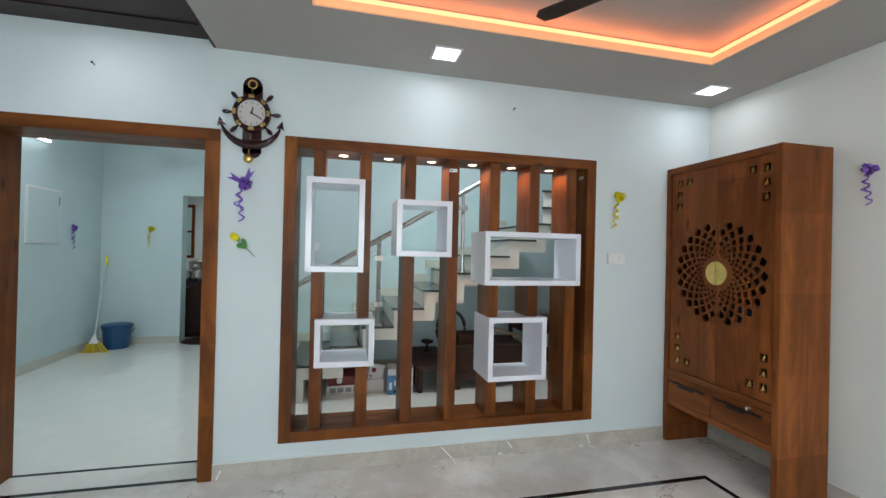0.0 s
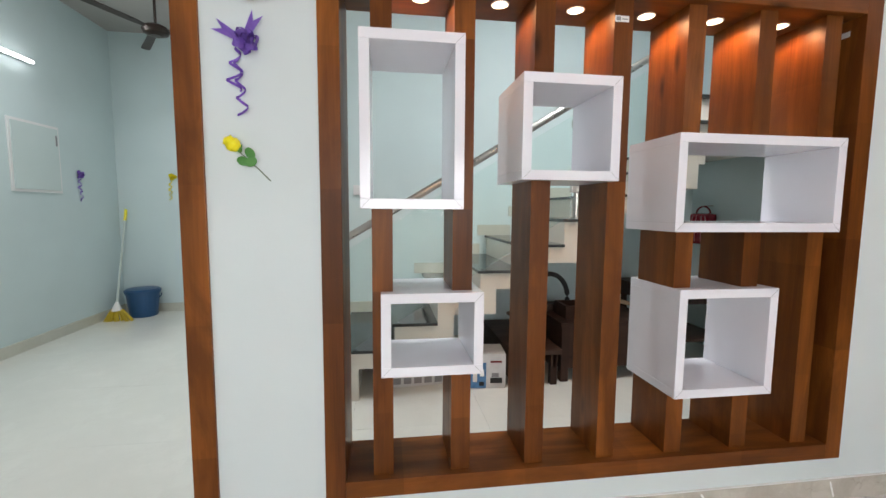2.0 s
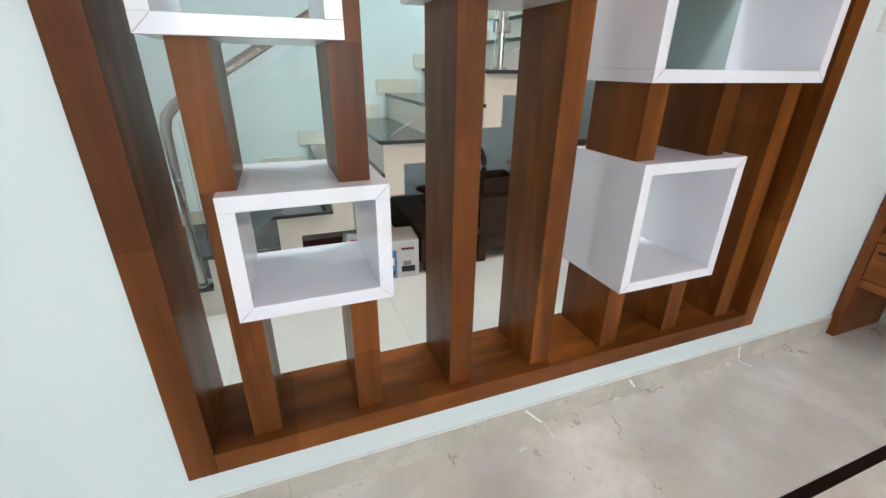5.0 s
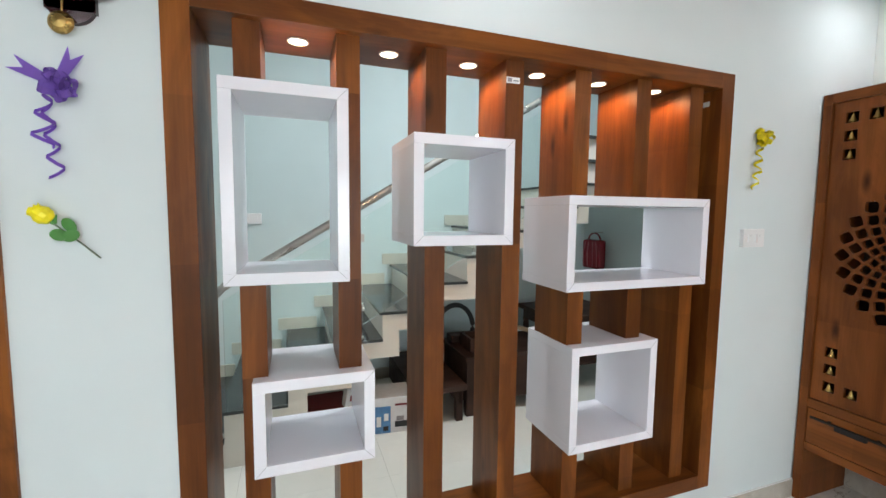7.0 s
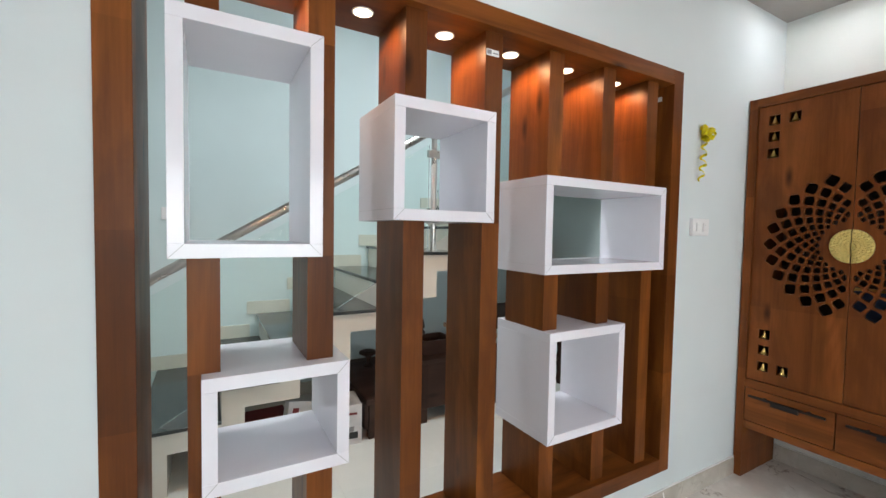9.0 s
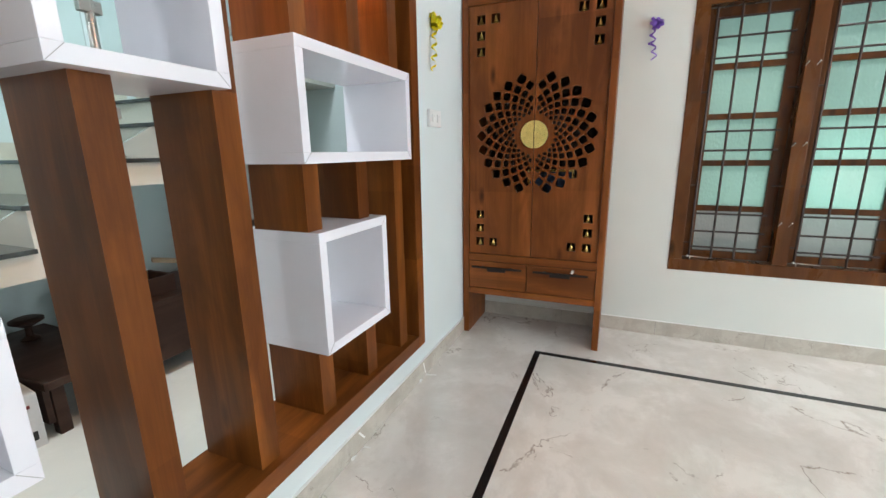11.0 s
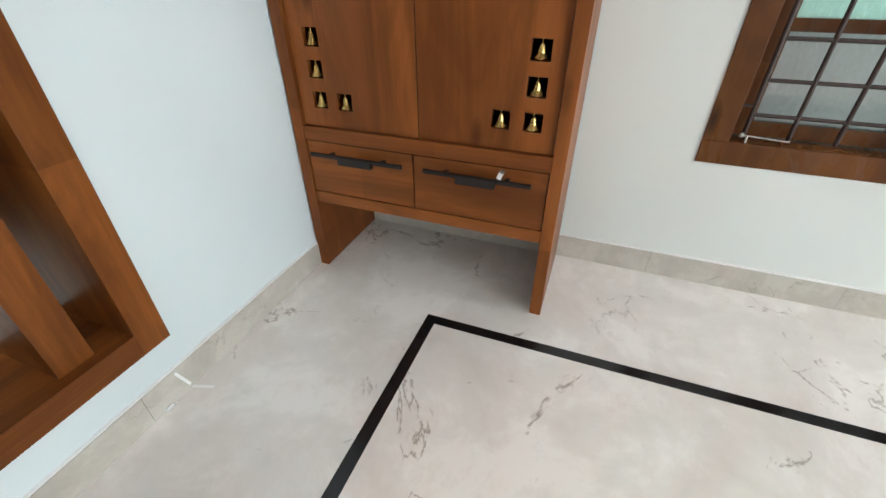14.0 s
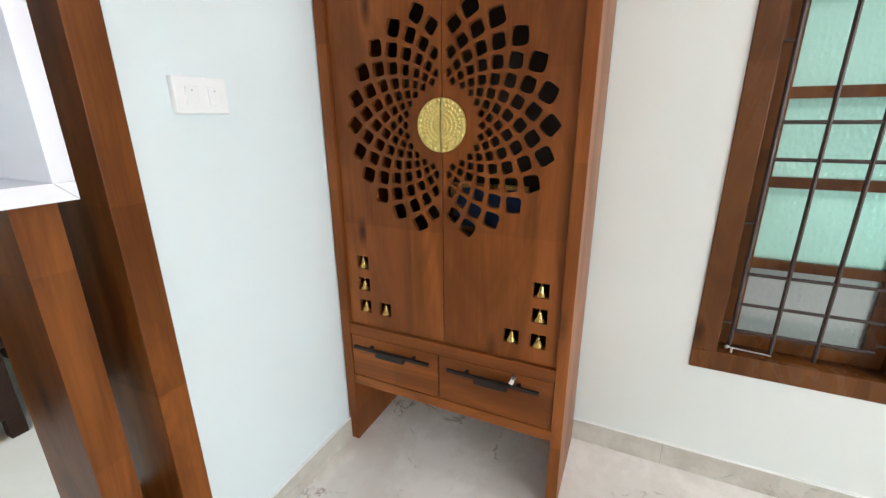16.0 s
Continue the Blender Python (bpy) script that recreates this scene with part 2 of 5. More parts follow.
# emission that stands in for orange cove light falling on the lip
M_COVELIP = glow("peach_lip_glow", (1.0, 0.46, 0.22), 0.62)
M_TUBE = glow("cool_tube", (0.92, 0.98, 1.0), 10.0)


def glass_mat():
    m, nt, b = mat("clear_rail_glass", (0.88, 0.96, 0.94), 0.02)
    b.inputs["Transmission Weight"].default_value = 1.0
    b.inputs["IOR"].default_value = 1.1
    return m


def frosted_mat(name, tint):
    """Patterned glass: part of the light goes through blurred, part is scattered."""
    m, nt, b = mat(name, tint, 0.30)
    b.inputs["Transmission Weight"].default_value = 1.0
    b.inputs["IOR"].default_value = 1.3
    tr = nt.nodes.new("ShaderNodeBsdfTranslucent")
    tr.inputs[0].default_value = (*tint, 1)
    mx = nt.nodes.new("ShaderNodeMixShader")
    mx.inputs[0].default_value = 0.30
    cells = nt.nodes.new("ShaderNodeTexVoronoi")
    cells.inputs["Scale"].default_value = 75
    nt.links.new(coords(nt, (1, 1, 0.6), seed=False), cells.inputs["Vector"])
    bump(nt, b, cells.outputs["Distance"], 0.8, 0.006)
    nt.links.new(b.outputs[0], mx.inputs[1])
    nt.links.new(tr.outputs[0], mx.inputs[2])
    nt.links.new(mx.outputs[0], nt.nodes["Material Output"].inputs[0])
    return m


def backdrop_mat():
    """Added glowing panel: pale turquoise emission, with one broad bright patch painted in."""
    m, nt, b = mat("glowing_backdrop", (0.1, 0.1, 0.1), 0.9)
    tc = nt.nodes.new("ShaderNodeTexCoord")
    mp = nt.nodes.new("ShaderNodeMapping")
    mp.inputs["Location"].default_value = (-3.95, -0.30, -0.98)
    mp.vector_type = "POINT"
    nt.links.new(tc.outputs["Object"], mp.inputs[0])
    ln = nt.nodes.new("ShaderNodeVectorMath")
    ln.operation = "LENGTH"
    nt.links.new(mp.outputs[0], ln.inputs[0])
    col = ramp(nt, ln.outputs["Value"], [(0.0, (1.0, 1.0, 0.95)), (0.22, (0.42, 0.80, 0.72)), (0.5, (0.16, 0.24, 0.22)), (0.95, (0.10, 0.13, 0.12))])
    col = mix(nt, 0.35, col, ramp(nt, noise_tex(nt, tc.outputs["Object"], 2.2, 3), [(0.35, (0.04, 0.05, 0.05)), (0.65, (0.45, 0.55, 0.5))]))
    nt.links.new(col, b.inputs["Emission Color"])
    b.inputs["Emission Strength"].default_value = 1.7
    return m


M_GLASS, M_FROST = glass_mat(), frosted_mat("ribbed_green_glass", (0.68, 0.89, 0.81))
M_FROST_GREY = frosted_mat("ribbed_grey_glass", (0.62, 0.58, 0.57))
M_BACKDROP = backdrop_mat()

# ---- building helpers ----


def part(name, bm, material, parent=None, label="", bevel=0.0, at=None):
    if bevel:
        bmesh.ops.bevel(bm, geom=bm.edges[:], offset=bevel, segments=2, affect="EDGES", profile=0.6)
    bmesh.ops.recalc_face_normals(bm, faces=bm.faces)
    me = bpy.data.meshes.new(name)
    bm.to_mesh(me)
    bm.free()
    me.materials.append(material)
    ob = new(name, me)
    if at is not None:
        ob.matrix_basis = at
    ob.parent = parent
    if label:
        ob["label"] = label
    return ob


def thing(name, loc, label, category, group="", kind="", turn=0):
    ob = new(name)
    ob.empty_display_size = 0.05
    ob.matrix_basis = pose(*loc, 0, 0, turn)
    return tagged(ob, label, category, group, kind)


def box(bm, x0, x1, y0, y1, z0, z1):
    r = bmesh.ops.create_cube(bm, size=1)
    m = Matrix.LocRotScale(((x0 + x1) / 2, (y0 + y1) / 2, (z0 + z1) / 2), None, (abs(x1 - x0), abs(y1 - y0), abs(z1 - z0)))
    bmesh.ops.transform(bm, matrix=m, verts=r["verts"])
    return bm


def boxes(*bs):
    bm = bmesh.new()
    for b in bs:
        box(bm, *b)
    return bm


def cyl(bm, a, b, r0, r1=None, n=16, caps=True):
    a, b = Vector(a), Vector(b)
    d = b - a
    r = bmesh.ops.create_cone(bm, cap_ends=caps, segments=n, radius1=r0, radius2=r0 if r1 is None else r1, depth=d.length)
    q = d.to_track_quat("Z", "Y").to_matrix().to_4x4()
    bmesh.ops.transform(bm, matrix=Matrix.Translation((a + b) / 2) @ q, verts=r["verts"])
    return bm


def ball(bm, c, r, sc=(1, 1, 1), u=14, v=9):
    o = bmesh.ops.create_uvsphere(bm, u_segments=u, v_segments=v, radius=r)
    bmesh.ops.transform(bm, matrix=Matrix.LocRotScale(c, None, sc), verts=o["verts"])
    return bm


def lathe(profile, n=24):
    bm = bmesh.new()
    rings = [[bm.verts.new((r * math.cos(2 * math.pi * i / n), r * math.sin(2 * math.pi * i / n), z)) for i in range(n)] for r, z in profile]
    for a, b in zip(rings, rings[1:]):
        for i in range(n):
            bm.faces.new((a[i], a[(i + 1) % n], b[(i + 1) % n], b[i]))
    return bm


def tube(points, r, n=10, closed=False):
    bm = bmesh.new()
    pts = [Vector(p) for p in points]
    rings = []
    for i, p in enumerate(pts):
        a = pts[i - 1] if (i or closed) else p
        c = pts[(i + 1) % len(pts)] if (i + 1 < len(pts) or closed) else p
        q = (c - a).to_track_quat("Z", "Y")
        rr = r(i / max(1, len(pts) - 1)) if callable(r) else r
        rings.append([bm.verts.new(p + q @ Vector((rr * math.cos(2 * math.pi * k / n), rr * math.sin(2 * math.pi * k / n), 0))) for k in range(n)])
    pairs = list(zip(rings, rings[1:] + ([rings[0]] if closed else [])))
    for a, b in pairs:
        for k in range(n):
            bm.faces.new((a[k], a[(k + 1) % n], b[(k + 1) % n], b[k]))
    if not closed:
        bm.faces.new(rings[0])
        bm.faces.new(rings[-1])
    return bm


def band(points, side, w, thick=0.0008):
    """A thin ribbon along points; side: the way of its width at each point."""
    bm = bmesh.new()
    rows = []
    for i, p in enumerate(points):
        p, s = Vector(p), Vector(side(i / (len(points) - 1))).normalized() * w / 2
        rows.append((bm.verts.new(p - s), bm.verts.new(p + s)))
    for a, b in zip(rows, rows[1:]):
        bm.faces.new((a[0], a[1], b[1], b[0]))
    bmesh.ops.solidify(bm, geom=bm.faces[:], thickness=thick)
    return bm


def plate(outline, holes, depth):
    """A flat plate in the xy plane, depth thick in z, with holes through it."""
    cu = bpy.data.curves.new("plate", "CURVE")
    cu.dimensions, cu.fill_mode, cu.extrude = "2D", "BOTH", depth / 2
    for loop in [outline, *holes]:
        sp = cu.splines.new("POLY")
        sp.points.add(len(loop) - 1)
        for pt, (x, y) in zip(sp.points, loop):
            pt.co = (x, y, 0, 1)
        sp.use_cyclic_u = True
    ob = bpy.data.objects.new("plate", cu)
    me = bpy.data.meshes.new_from_object(ob)
    bm = bmesh.new()
    bm.from_mesh(me)
    bpy.data.objects.remove(ob)
    bpy.data.curves.remove(cu)
    bpy.data.meshes.remove(me)
    return bm


def structure(name, bm, material, label="", bevel=0.0):
    return tagged(part(name, bm, material, None, label, bevel), label, "", "", "structure")


def writing(text, size, material, parent, m, depth=0.0005):
    cu = bpy.data.curves.new("lettering", "FONT")
    cu.body, cu.size, cu.extrude, cu.align_x, cu.align_y = text, size, depth, "CENTER", "CENTER"
    ob = bpy.data.objects.new("lettering", cu)
    me = bpy.data.meshes.new_from_object(ob)
    bpy.data.objects.remove(ob)
    me.materials.append(material)
    o = new("lettering", me)
    o.matrix_basis = m
    o.parent = parent
    return o


# ---- large structure ----
DOOR_X0, DOOR_X1, DOOR_TOP = -1.85, -0.69, 2.09
SCR_X0, SCR_X1, SCR_Z0, SCR_Z1 = -0.235, 1.895, 0.23, 2.098
W0, W1 = WALL_N, WALL_BACK
structure("wall_north", boxes(
    (-3.5, DOOR_X0, W0, W1, 0, 3.4), (DOOR_X0, DOOR_X1, W0, W1, DOOR_TOP, 3.4), (DOOR_X1, SCR_X0, W0, W1, 0, 3.4),
    (SCR_X0, SCR_X1, W0, W1, 0, SCR_Z0), (SCR_X0, SCR_X1, W0, W1, SCR_Z1, 3.4), (SCR_X1, WALL_E, W0, W1, 0, 3.4)), M_WALL, "pale mint-white painted plaster wall")
WIN_Y0, WIN_Y1, WIN_Z0, WIN_Z1 = -0.155, 1.495, 0.49, 2.05
structure("wall_east", boxes(
    (WALL_E, 3.19, WIN_Y1, W1, 0, 3.4), (WALL_E, 3.19, WALL_S - 0.2, WIN_Y0, 0, 3.4),
    (WALL_E, 3.19, WIN_Y0, WIN_Y1, 0, WIN_Z0), (WALL_E, 3.19, WIN_Y0, WIN_Y1, WIN_Z1, 3.4)), M_CREAM, "pale cream-white painted plaster wall")
structure("wall_west", boxes((WALL_W - 0.2, WALL_W, WALL_S - 0.2, W0, 0, 3.4)), M_WALL, "pale painted plaster wall")
structure("wall_south", boxes(
    (WALL_W, -0.8, WALL_S - 0.2, WALL_S, 0, 3.4), (1.6, WALL_E, WALL_S - 0.2, WALL_S, 0, 3.4),
    (-0.8, 1.6, WALL_S - 0.2, WALL_S, 0, 0.6), (-0.8, 1.6, WALL_S - 0.2, WALL_S, 2.1, 3.4)), M_WALL, "pale painted plaster wall")
structure("floor", boxes((WALL_W, WALL_E, WALL_S, 2.80, -0.1, 0)), M_FLOOR, "polished cream marble floor with brown veins")
hall_floor = structure("hall_floor", boxes((-4.3, 3.0, 2.80, 10.2, -0.1, -0.004)), M_STAIRSK, "glossy ivory tiled hall floor")
# black border strip set into the marble
LX, LY = 2.43, 2.235
structure("floor_border_strip", boxes((-1.5, LX, LY - 0.018, LY + 0.018, -0.01, 0.0012), (LX - 0.036, LX, -2.2, LY - 0.018, -0.01, 0.0012)), M_BLACK, "black granite border strip in the marble floor")
structure("threshold_strip_1", boxes((DOOR_X0 + 0.02, DOOR_X1 - 0.02, 2.795, 2.825, -0.01, 0.0015)), M_BLACK, "black granite threshold strip in the doorway")
structure("threshold_strip_2", boxes((DOOR_X0 + 0.02, DOOR_X1 - 0.02, 3.035, 3.06, -0.01, 0.0015)), M_BLACK, "black granite threshold strip in the doorway")
SKIRTS = [structure("baseboard_1", boxes((-0.64, WALL_E - 0.012, W0 - 0.009, W0, 0, 0.0945)), M_SEAM, "beige marble skirting"),
          structure("baseboard_2", boxes((WALL_E - 0.009, WALL_E, WALL_S, W0 - 0.012, 0, 0.0945)), M_SEAM, "beige marble skirting")]
structure("trim_1", boxes((-0.64, WALL_E - 0.012, W0 - 0.010, W0, 0.0955, 0.099), (WALL_E - 0.010, WALL_E, WALL_S, W0 - 0.012, 0.0955, 0.099)), M_TAPE, "white caulk bead on the skirting")
structure("baseboard_3", boxes((WALL_W, WALL_W + 0.012, WALL_S, W0 - 0.02, 0, 0.095)), M_SKIRT, "beige marble skirting")
structure("baseboard_4", boxes((WALL_W + 0.012, WALL_E - 0.012, WALL_S, WALL_S + 0.012, 0, 0.095)), M_SKIRT, "beige marble skirting")
# ceilings
CVX0, CVX1, CVY0, CVY1 = -0.07, 2.32, -1.6, 2.155
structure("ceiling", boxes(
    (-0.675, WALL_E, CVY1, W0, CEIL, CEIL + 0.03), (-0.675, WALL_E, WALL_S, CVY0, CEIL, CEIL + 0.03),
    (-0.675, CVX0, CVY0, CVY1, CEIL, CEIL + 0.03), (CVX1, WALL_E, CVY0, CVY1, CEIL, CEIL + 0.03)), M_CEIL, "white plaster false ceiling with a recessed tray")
structure("tray_ceiling", boxes((-0.675, WALL_E, WALL_S, W0, CEIL + 0.12, CEIL + 0.25)), M_CEIL, "recessed tray ceiling, its dimness put into grey paint")
# lip face glows by itself in place of the strip's light on it
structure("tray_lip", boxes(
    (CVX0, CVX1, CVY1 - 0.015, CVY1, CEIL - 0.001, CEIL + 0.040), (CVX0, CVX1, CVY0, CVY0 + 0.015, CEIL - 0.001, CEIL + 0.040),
    (CVX0, CVX0 + 0.015, CVY0 + 0.015, CVY1 - 0.015, CEIL - 0.001, CEIL + 0.040), (CVX1 - 0.015, CVX1, CVY0 + 0.015, CVY1 - 0.015, CEIL - 0.001, CEIL + 0.040)), M_COVELIP, "tray edge lip with the orange cove light put in as glow")
CB = 0.07
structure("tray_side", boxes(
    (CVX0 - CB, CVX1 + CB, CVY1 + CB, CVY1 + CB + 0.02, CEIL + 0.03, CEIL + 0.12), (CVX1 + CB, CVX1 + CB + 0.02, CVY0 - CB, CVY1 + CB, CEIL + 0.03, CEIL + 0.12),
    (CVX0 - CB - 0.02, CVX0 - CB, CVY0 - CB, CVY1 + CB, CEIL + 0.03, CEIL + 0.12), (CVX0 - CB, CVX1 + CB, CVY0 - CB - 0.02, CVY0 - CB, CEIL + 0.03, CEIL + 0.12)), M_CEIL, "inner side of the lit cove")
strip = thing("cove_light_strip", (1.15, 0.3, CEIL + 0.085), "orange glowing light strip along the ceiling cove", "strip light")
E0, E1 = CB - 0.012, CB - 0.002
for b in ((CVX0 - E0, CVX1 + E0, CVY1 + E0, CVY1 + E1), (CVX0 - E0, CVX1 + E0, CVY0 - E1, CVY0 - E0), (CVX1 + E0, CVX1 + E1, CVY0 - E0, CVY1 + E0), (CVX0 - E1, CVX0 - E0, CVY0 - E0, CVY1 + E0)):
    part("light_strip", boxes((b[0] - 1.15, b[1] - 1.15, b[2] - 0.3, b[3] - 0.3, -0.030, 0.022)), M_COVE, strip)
for b in ((CVX0, CVX1, CVY1 + 0.012, CVY1 + 0.040), (CVX0, CVX1, CVY0 - 0.040, CVY0 - 0.012), (CVX1 + 0.012, CVX1 + 0.040, CVY0, CVY1), (CVX0 - 0.040, CVX0 - 0.012, CVY0, CVY1)):
    part("led_tape", boxes((b[0] - 1.15, b[1] - 1.15, b[2] - 0.3, b[3] - 0.3, -0.055, -0.049)), M_COVEUP, strip)
structure("wood_ceiling", boxes((WALL_W, -0.675, WALL_S, W0, CEIL + 0.045, CEIL + 0.25), (WALL_W, -0.72, 2.60, 2.615, CEIL + 0.037, CEIL + 0.045), (-0.69, -0.675, WALL_S, W0, CEIL, CEIL + 0.045)), M_CEILWOOD, "dark brown wood panelled ceiling strip")
structure("roof_slab", boxes((WALL_W - 0.2, 3.2, WALL_S - 0.2, W1, 3.4, 3.55), (-3.6, 3.2, W1, 10.4, 3.4, 3.55)), M_CEIL, "plain roof slab")

# hall behind
structure("hall_wall_west", boxes((HALL_W - 0.2, HALL_W, W1, HALL_N + 0.2, 0, 3.4)), M_HALL, "mint green painted hall wall")
KX0, KX1, KTOP = -2.205, -1.42, 2.15
structure("hall_wall_north", boxes((HALL_W, KX0, HALL_N, HALL_N + 0.2, 0, 3.4), (KX1, -1.0, HALL_N, HALL_N + 0.2, 0, 3.4), (KX0, KX1, HALL_N, HALL_N + 0.2, KTOP, 3.4)), M_HALL, "mint green painted hall wall with a kitchen opening")
structure("stair_wall", boxes((-1.0, 3.0, STAIR_N, STAIR_N + 0.2, 0, 3.4), (-1.0, -0.8, STAIR_N + 0.2, HALL_N, 0, 3.4)), M_HALL, "mint green painted wall behind the stairs")
structure("stair_wall_east", boxes((WALL_E, 3.19, W1, STAIR_N, 0, 3.4)), M_HALL, "mint green painted wall at the end of the stairs")
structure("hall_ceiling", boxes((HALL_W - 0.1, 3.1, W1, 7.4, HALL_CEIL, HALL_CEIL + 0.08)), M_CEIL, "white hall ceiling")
structure("baseboard_5", boxes((HALL_W, HALL_W + 0.012, W1, HALL_N, 0, 0.1)), M_STAIRSK, "ivory tile skirting")
structure("baseboard_6", boxes((HALL_W + 0.012, KX0, HALL_N - 0.012, HALL_N, 0, 0.1)), M_STAIRSK, "ivory tile skirting")
structure("baseboard_7", boxes((-1.0, WALL_E, STAIR_N - 0.012, STAIR_N, 0, 0.1)), M_STAIRSK, "ivory tile skirting")
structure("kitchen_wall", boxes((-3.06, -0.8, 10.0, 10.2, 0, 3.4), (-4.4, -3.94, 10.0, 10.2, 0, 3.4), (-3.94, -3.06, 10.0, 10.2, 0, 1.15), (-3.94, -3.06, 10.0, 10.2, 2.3, 3.4), (-4.4, -4.2, 6.98, 10.0, 0, 3.4), (-0.8, -0.6, 6.98, 10.0, 0, 3.4), (-4.4, HALL_W, 6.78, 6.98, 0, 3.4)), M_WALL, "white painted kitchen wall")
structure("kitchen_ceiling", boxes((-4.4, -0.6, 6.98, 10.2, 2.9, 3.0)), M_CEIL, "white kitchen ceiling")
structure("ground", boxes((-60, 60, -60, 60, -0.4, -0.2)), plain("dusty_ground", (0.24, 0.2, 0.15), 0.9), "dusty ground outside")

# added panel whose painted glow brightens the window panes from behind
structure("backdrop", boxes((3.94, 3.96, -1.2, 2.2, -0.2, 2.3)), M_BACKDROP, "added glowing turquoise panel outside the window")

# ---- doorway frame ----
fr = thing("door_frame", (-1.3, 2.9, 0), "reddish brown laminate frame lining an open doorway", "door frame", kind="structure")
FX0, FX1, FZ = -1.895, -0.640, 2.133
IX0, IX1, IZ = -1.815, -0.722, 2.058
ox, oy = -1.3, 2.9
part("jamb", boxes((FX0 - ox, IX0 - ox, 2.770 - oy, 3.055 - oy, 0, IZ)), M_WOOD_Z, fr, bevel=0.002)
part("jamb", boxes((IX1 - ox, FX1 - ox, 2.770 - oy, 3.055 - oy, 0, IZ)), M_WOOD_Z, fr, bevel=0.002)
part("head", boxes((FX0 - ox, FX1 - ox, 2.770 - oy, 3.055 - oy, IZ, FZ)), M_WOOD_X, fr, bevel=0.002)

# ---- slatted partition ----
PX0, PX1, PZ0, PZ1 = -0.270, 1.931, 0.193, 2.126
QX0, QX1, QZ0, QZ1 = -0.197, 1.858, 0.260, 2.058
scr = thing("partition_screen", (0.83, 2.9, PZ0), "reddish brown laminate slatted partition framed in the wall opening", "room divider")
ox, oy, oz = 0.83, 2.9, PZ0
FY0, FY1 = 2.773, 3.058


def scr_box(x0, x1, y0, y1, z0, z1):
    return (x0 - ox, x1 - ox, y0 - oy, y1 - oy, z0 - oz, z1 - oz)


part("frame_side", boxes(scr_box(PX0, QX0, FY0, FY1, PZ0, PZ1)), M_WOOD_Z, scr, bevel=0.002)
part("frame_side", boxes(scr_box(QX1, PX1, FY0, FY1, PZ0, PZ1)), M_WOOD_Z, scr, bevel=0.002)
part("frame_top", boxes(scr_box(QX0, QX1, FY0, FY1, QZ1, PZ1)), M_WOOD_X, scr, bevel=0.002)
part("frame_sill", boxes(scr_box(QX0, QX1, FY0, FY1, PZ0, QZ0)), M_WOOD_X, scr, bevel=0.002)
BOXES = {"A": (-0.134, 0.232, 1.272, 1.878), "B": (0.444, 0.822, 1.382, 1.763), "C": (1.064, 1.805, 1.190, 1.570), "D": (1.103, 1.545, 0.514, 0.961), "E": (-0.065, 0.312, 0.660, 0.969)}
BY0, BY1 = 2.758, 3.095
POSTS = [(-0.096, "AE"), (0.200, "AE"), (0.498, "B"), (0.804, "B"), (1.107, "CD"), (1.413, "CD"), (1.711, "C")]
for x, cuts in POSTS:
    x1 = x + 0.075
    segs, z = [], QZ0
    for k in sorted(cuts, key=lambda c: BOXES[c][2]):
        b = BOXES[k]
        segs.append((x, x1, z, b[2]))
        if b[1] < x1 - 0.005:
            segs.append((b[1], x1, b[2], b[3]))
        if b[0] > x + 0.005:
            segs.append((x, b[0], b[2], b[3]))
        z = b[3]
    segs.append((x, x1, z, QZ1))
    for a, c, z0, z1 in segs:
        part("post", boxes(scr_box(a, c, 2.806, 3.045, z0, z1)), M_WOOD_Z, scr)
for x, y in ((0.088, 2.92), (0.394, 2.92), (0.701, 2.92), (1.006, 2.925), (1.311, 2.925), (1.620, 2.925)):
    bm = lathe([(0.033, -0.003), (0.0355, -0.0015), (0.0355, 0.0), (0.030, 0.0), (0.031, -0.003), (0.033, -0.003)])
    rim = part("spotlight", bm, M_PLASTIC, scr, "round recessed warm spotlight", at=pose(x - ox, y - oy, QZ1 - oz))
    part("lens", cyl(bmesh.new(), (0, 0, -0.0015), (0, 0, 0.0), 0.030, n=20), M_SPOT, rim, "glowing warm lens")
    sp = new("spotlight_lamp", bpy.data.lights.new("spotlight_lamp", "SPOT"))
    sp.data.energy, sp.data.color, sp.data.spot_size, sp.data.spot_blend, sp.data.shadow_soft_size = 6.3, (1.0, 0.55, 0.26), radians(165), 0.5, 0.025
    sp.matrix_world = pose(x, y, QZ1 - 0.012)

# white display boxes
T = 0.036
for k, (x0, x1, z0, z1) in BOXES.items():
    b = thing("display_box", (x0, BY0, z0), {"A": "tall white glossy laminate open display box", "B": "small square white glossy open display box", "C": "long white glossy laminate open display box", "D": "square white glossy open display box", "E": "small low white glossy open display box"}[k] + " set in the wooden partition", "shelf box", "display boxes of the partition")
    w, h, d = x1 - x0, z1 - z0, BY1 - BY0
    part("top_panel", boxes((0, w, 0, d, h - T, h)), M_WHITE, b, bevel=0.0015)
    part("bottom_panel", boxes((0, w, 0, d, 0, T)), M_WHITE, b, bevel=0.0015)
    part("side_panel", boxes((0, T, 0.0005, d - 0.0005, T, h - T)), M_WHITE, b, bevel=0.0015)
    part("side_panel", boxes((w - T, w, 0.0005, d - 0.0005, T, h - T)), M_WHITE, b, bevel=0.0015)

    for cx, cz, sx, sz in ((0, 0, 1, 1), (w, 0, -1, 1), (w, h, -1, -1)):
        bm = boxes((0.003, T * 1.36, -0.0011, 0.0002, -0.0006, 0.0006))
        part("mitre_joint", bm, M_JOINT, b, "grey mitre joint line", at=pose(cx, 0, cz, 0, math.degrees(-math.atan2(sz, sx)), 0))

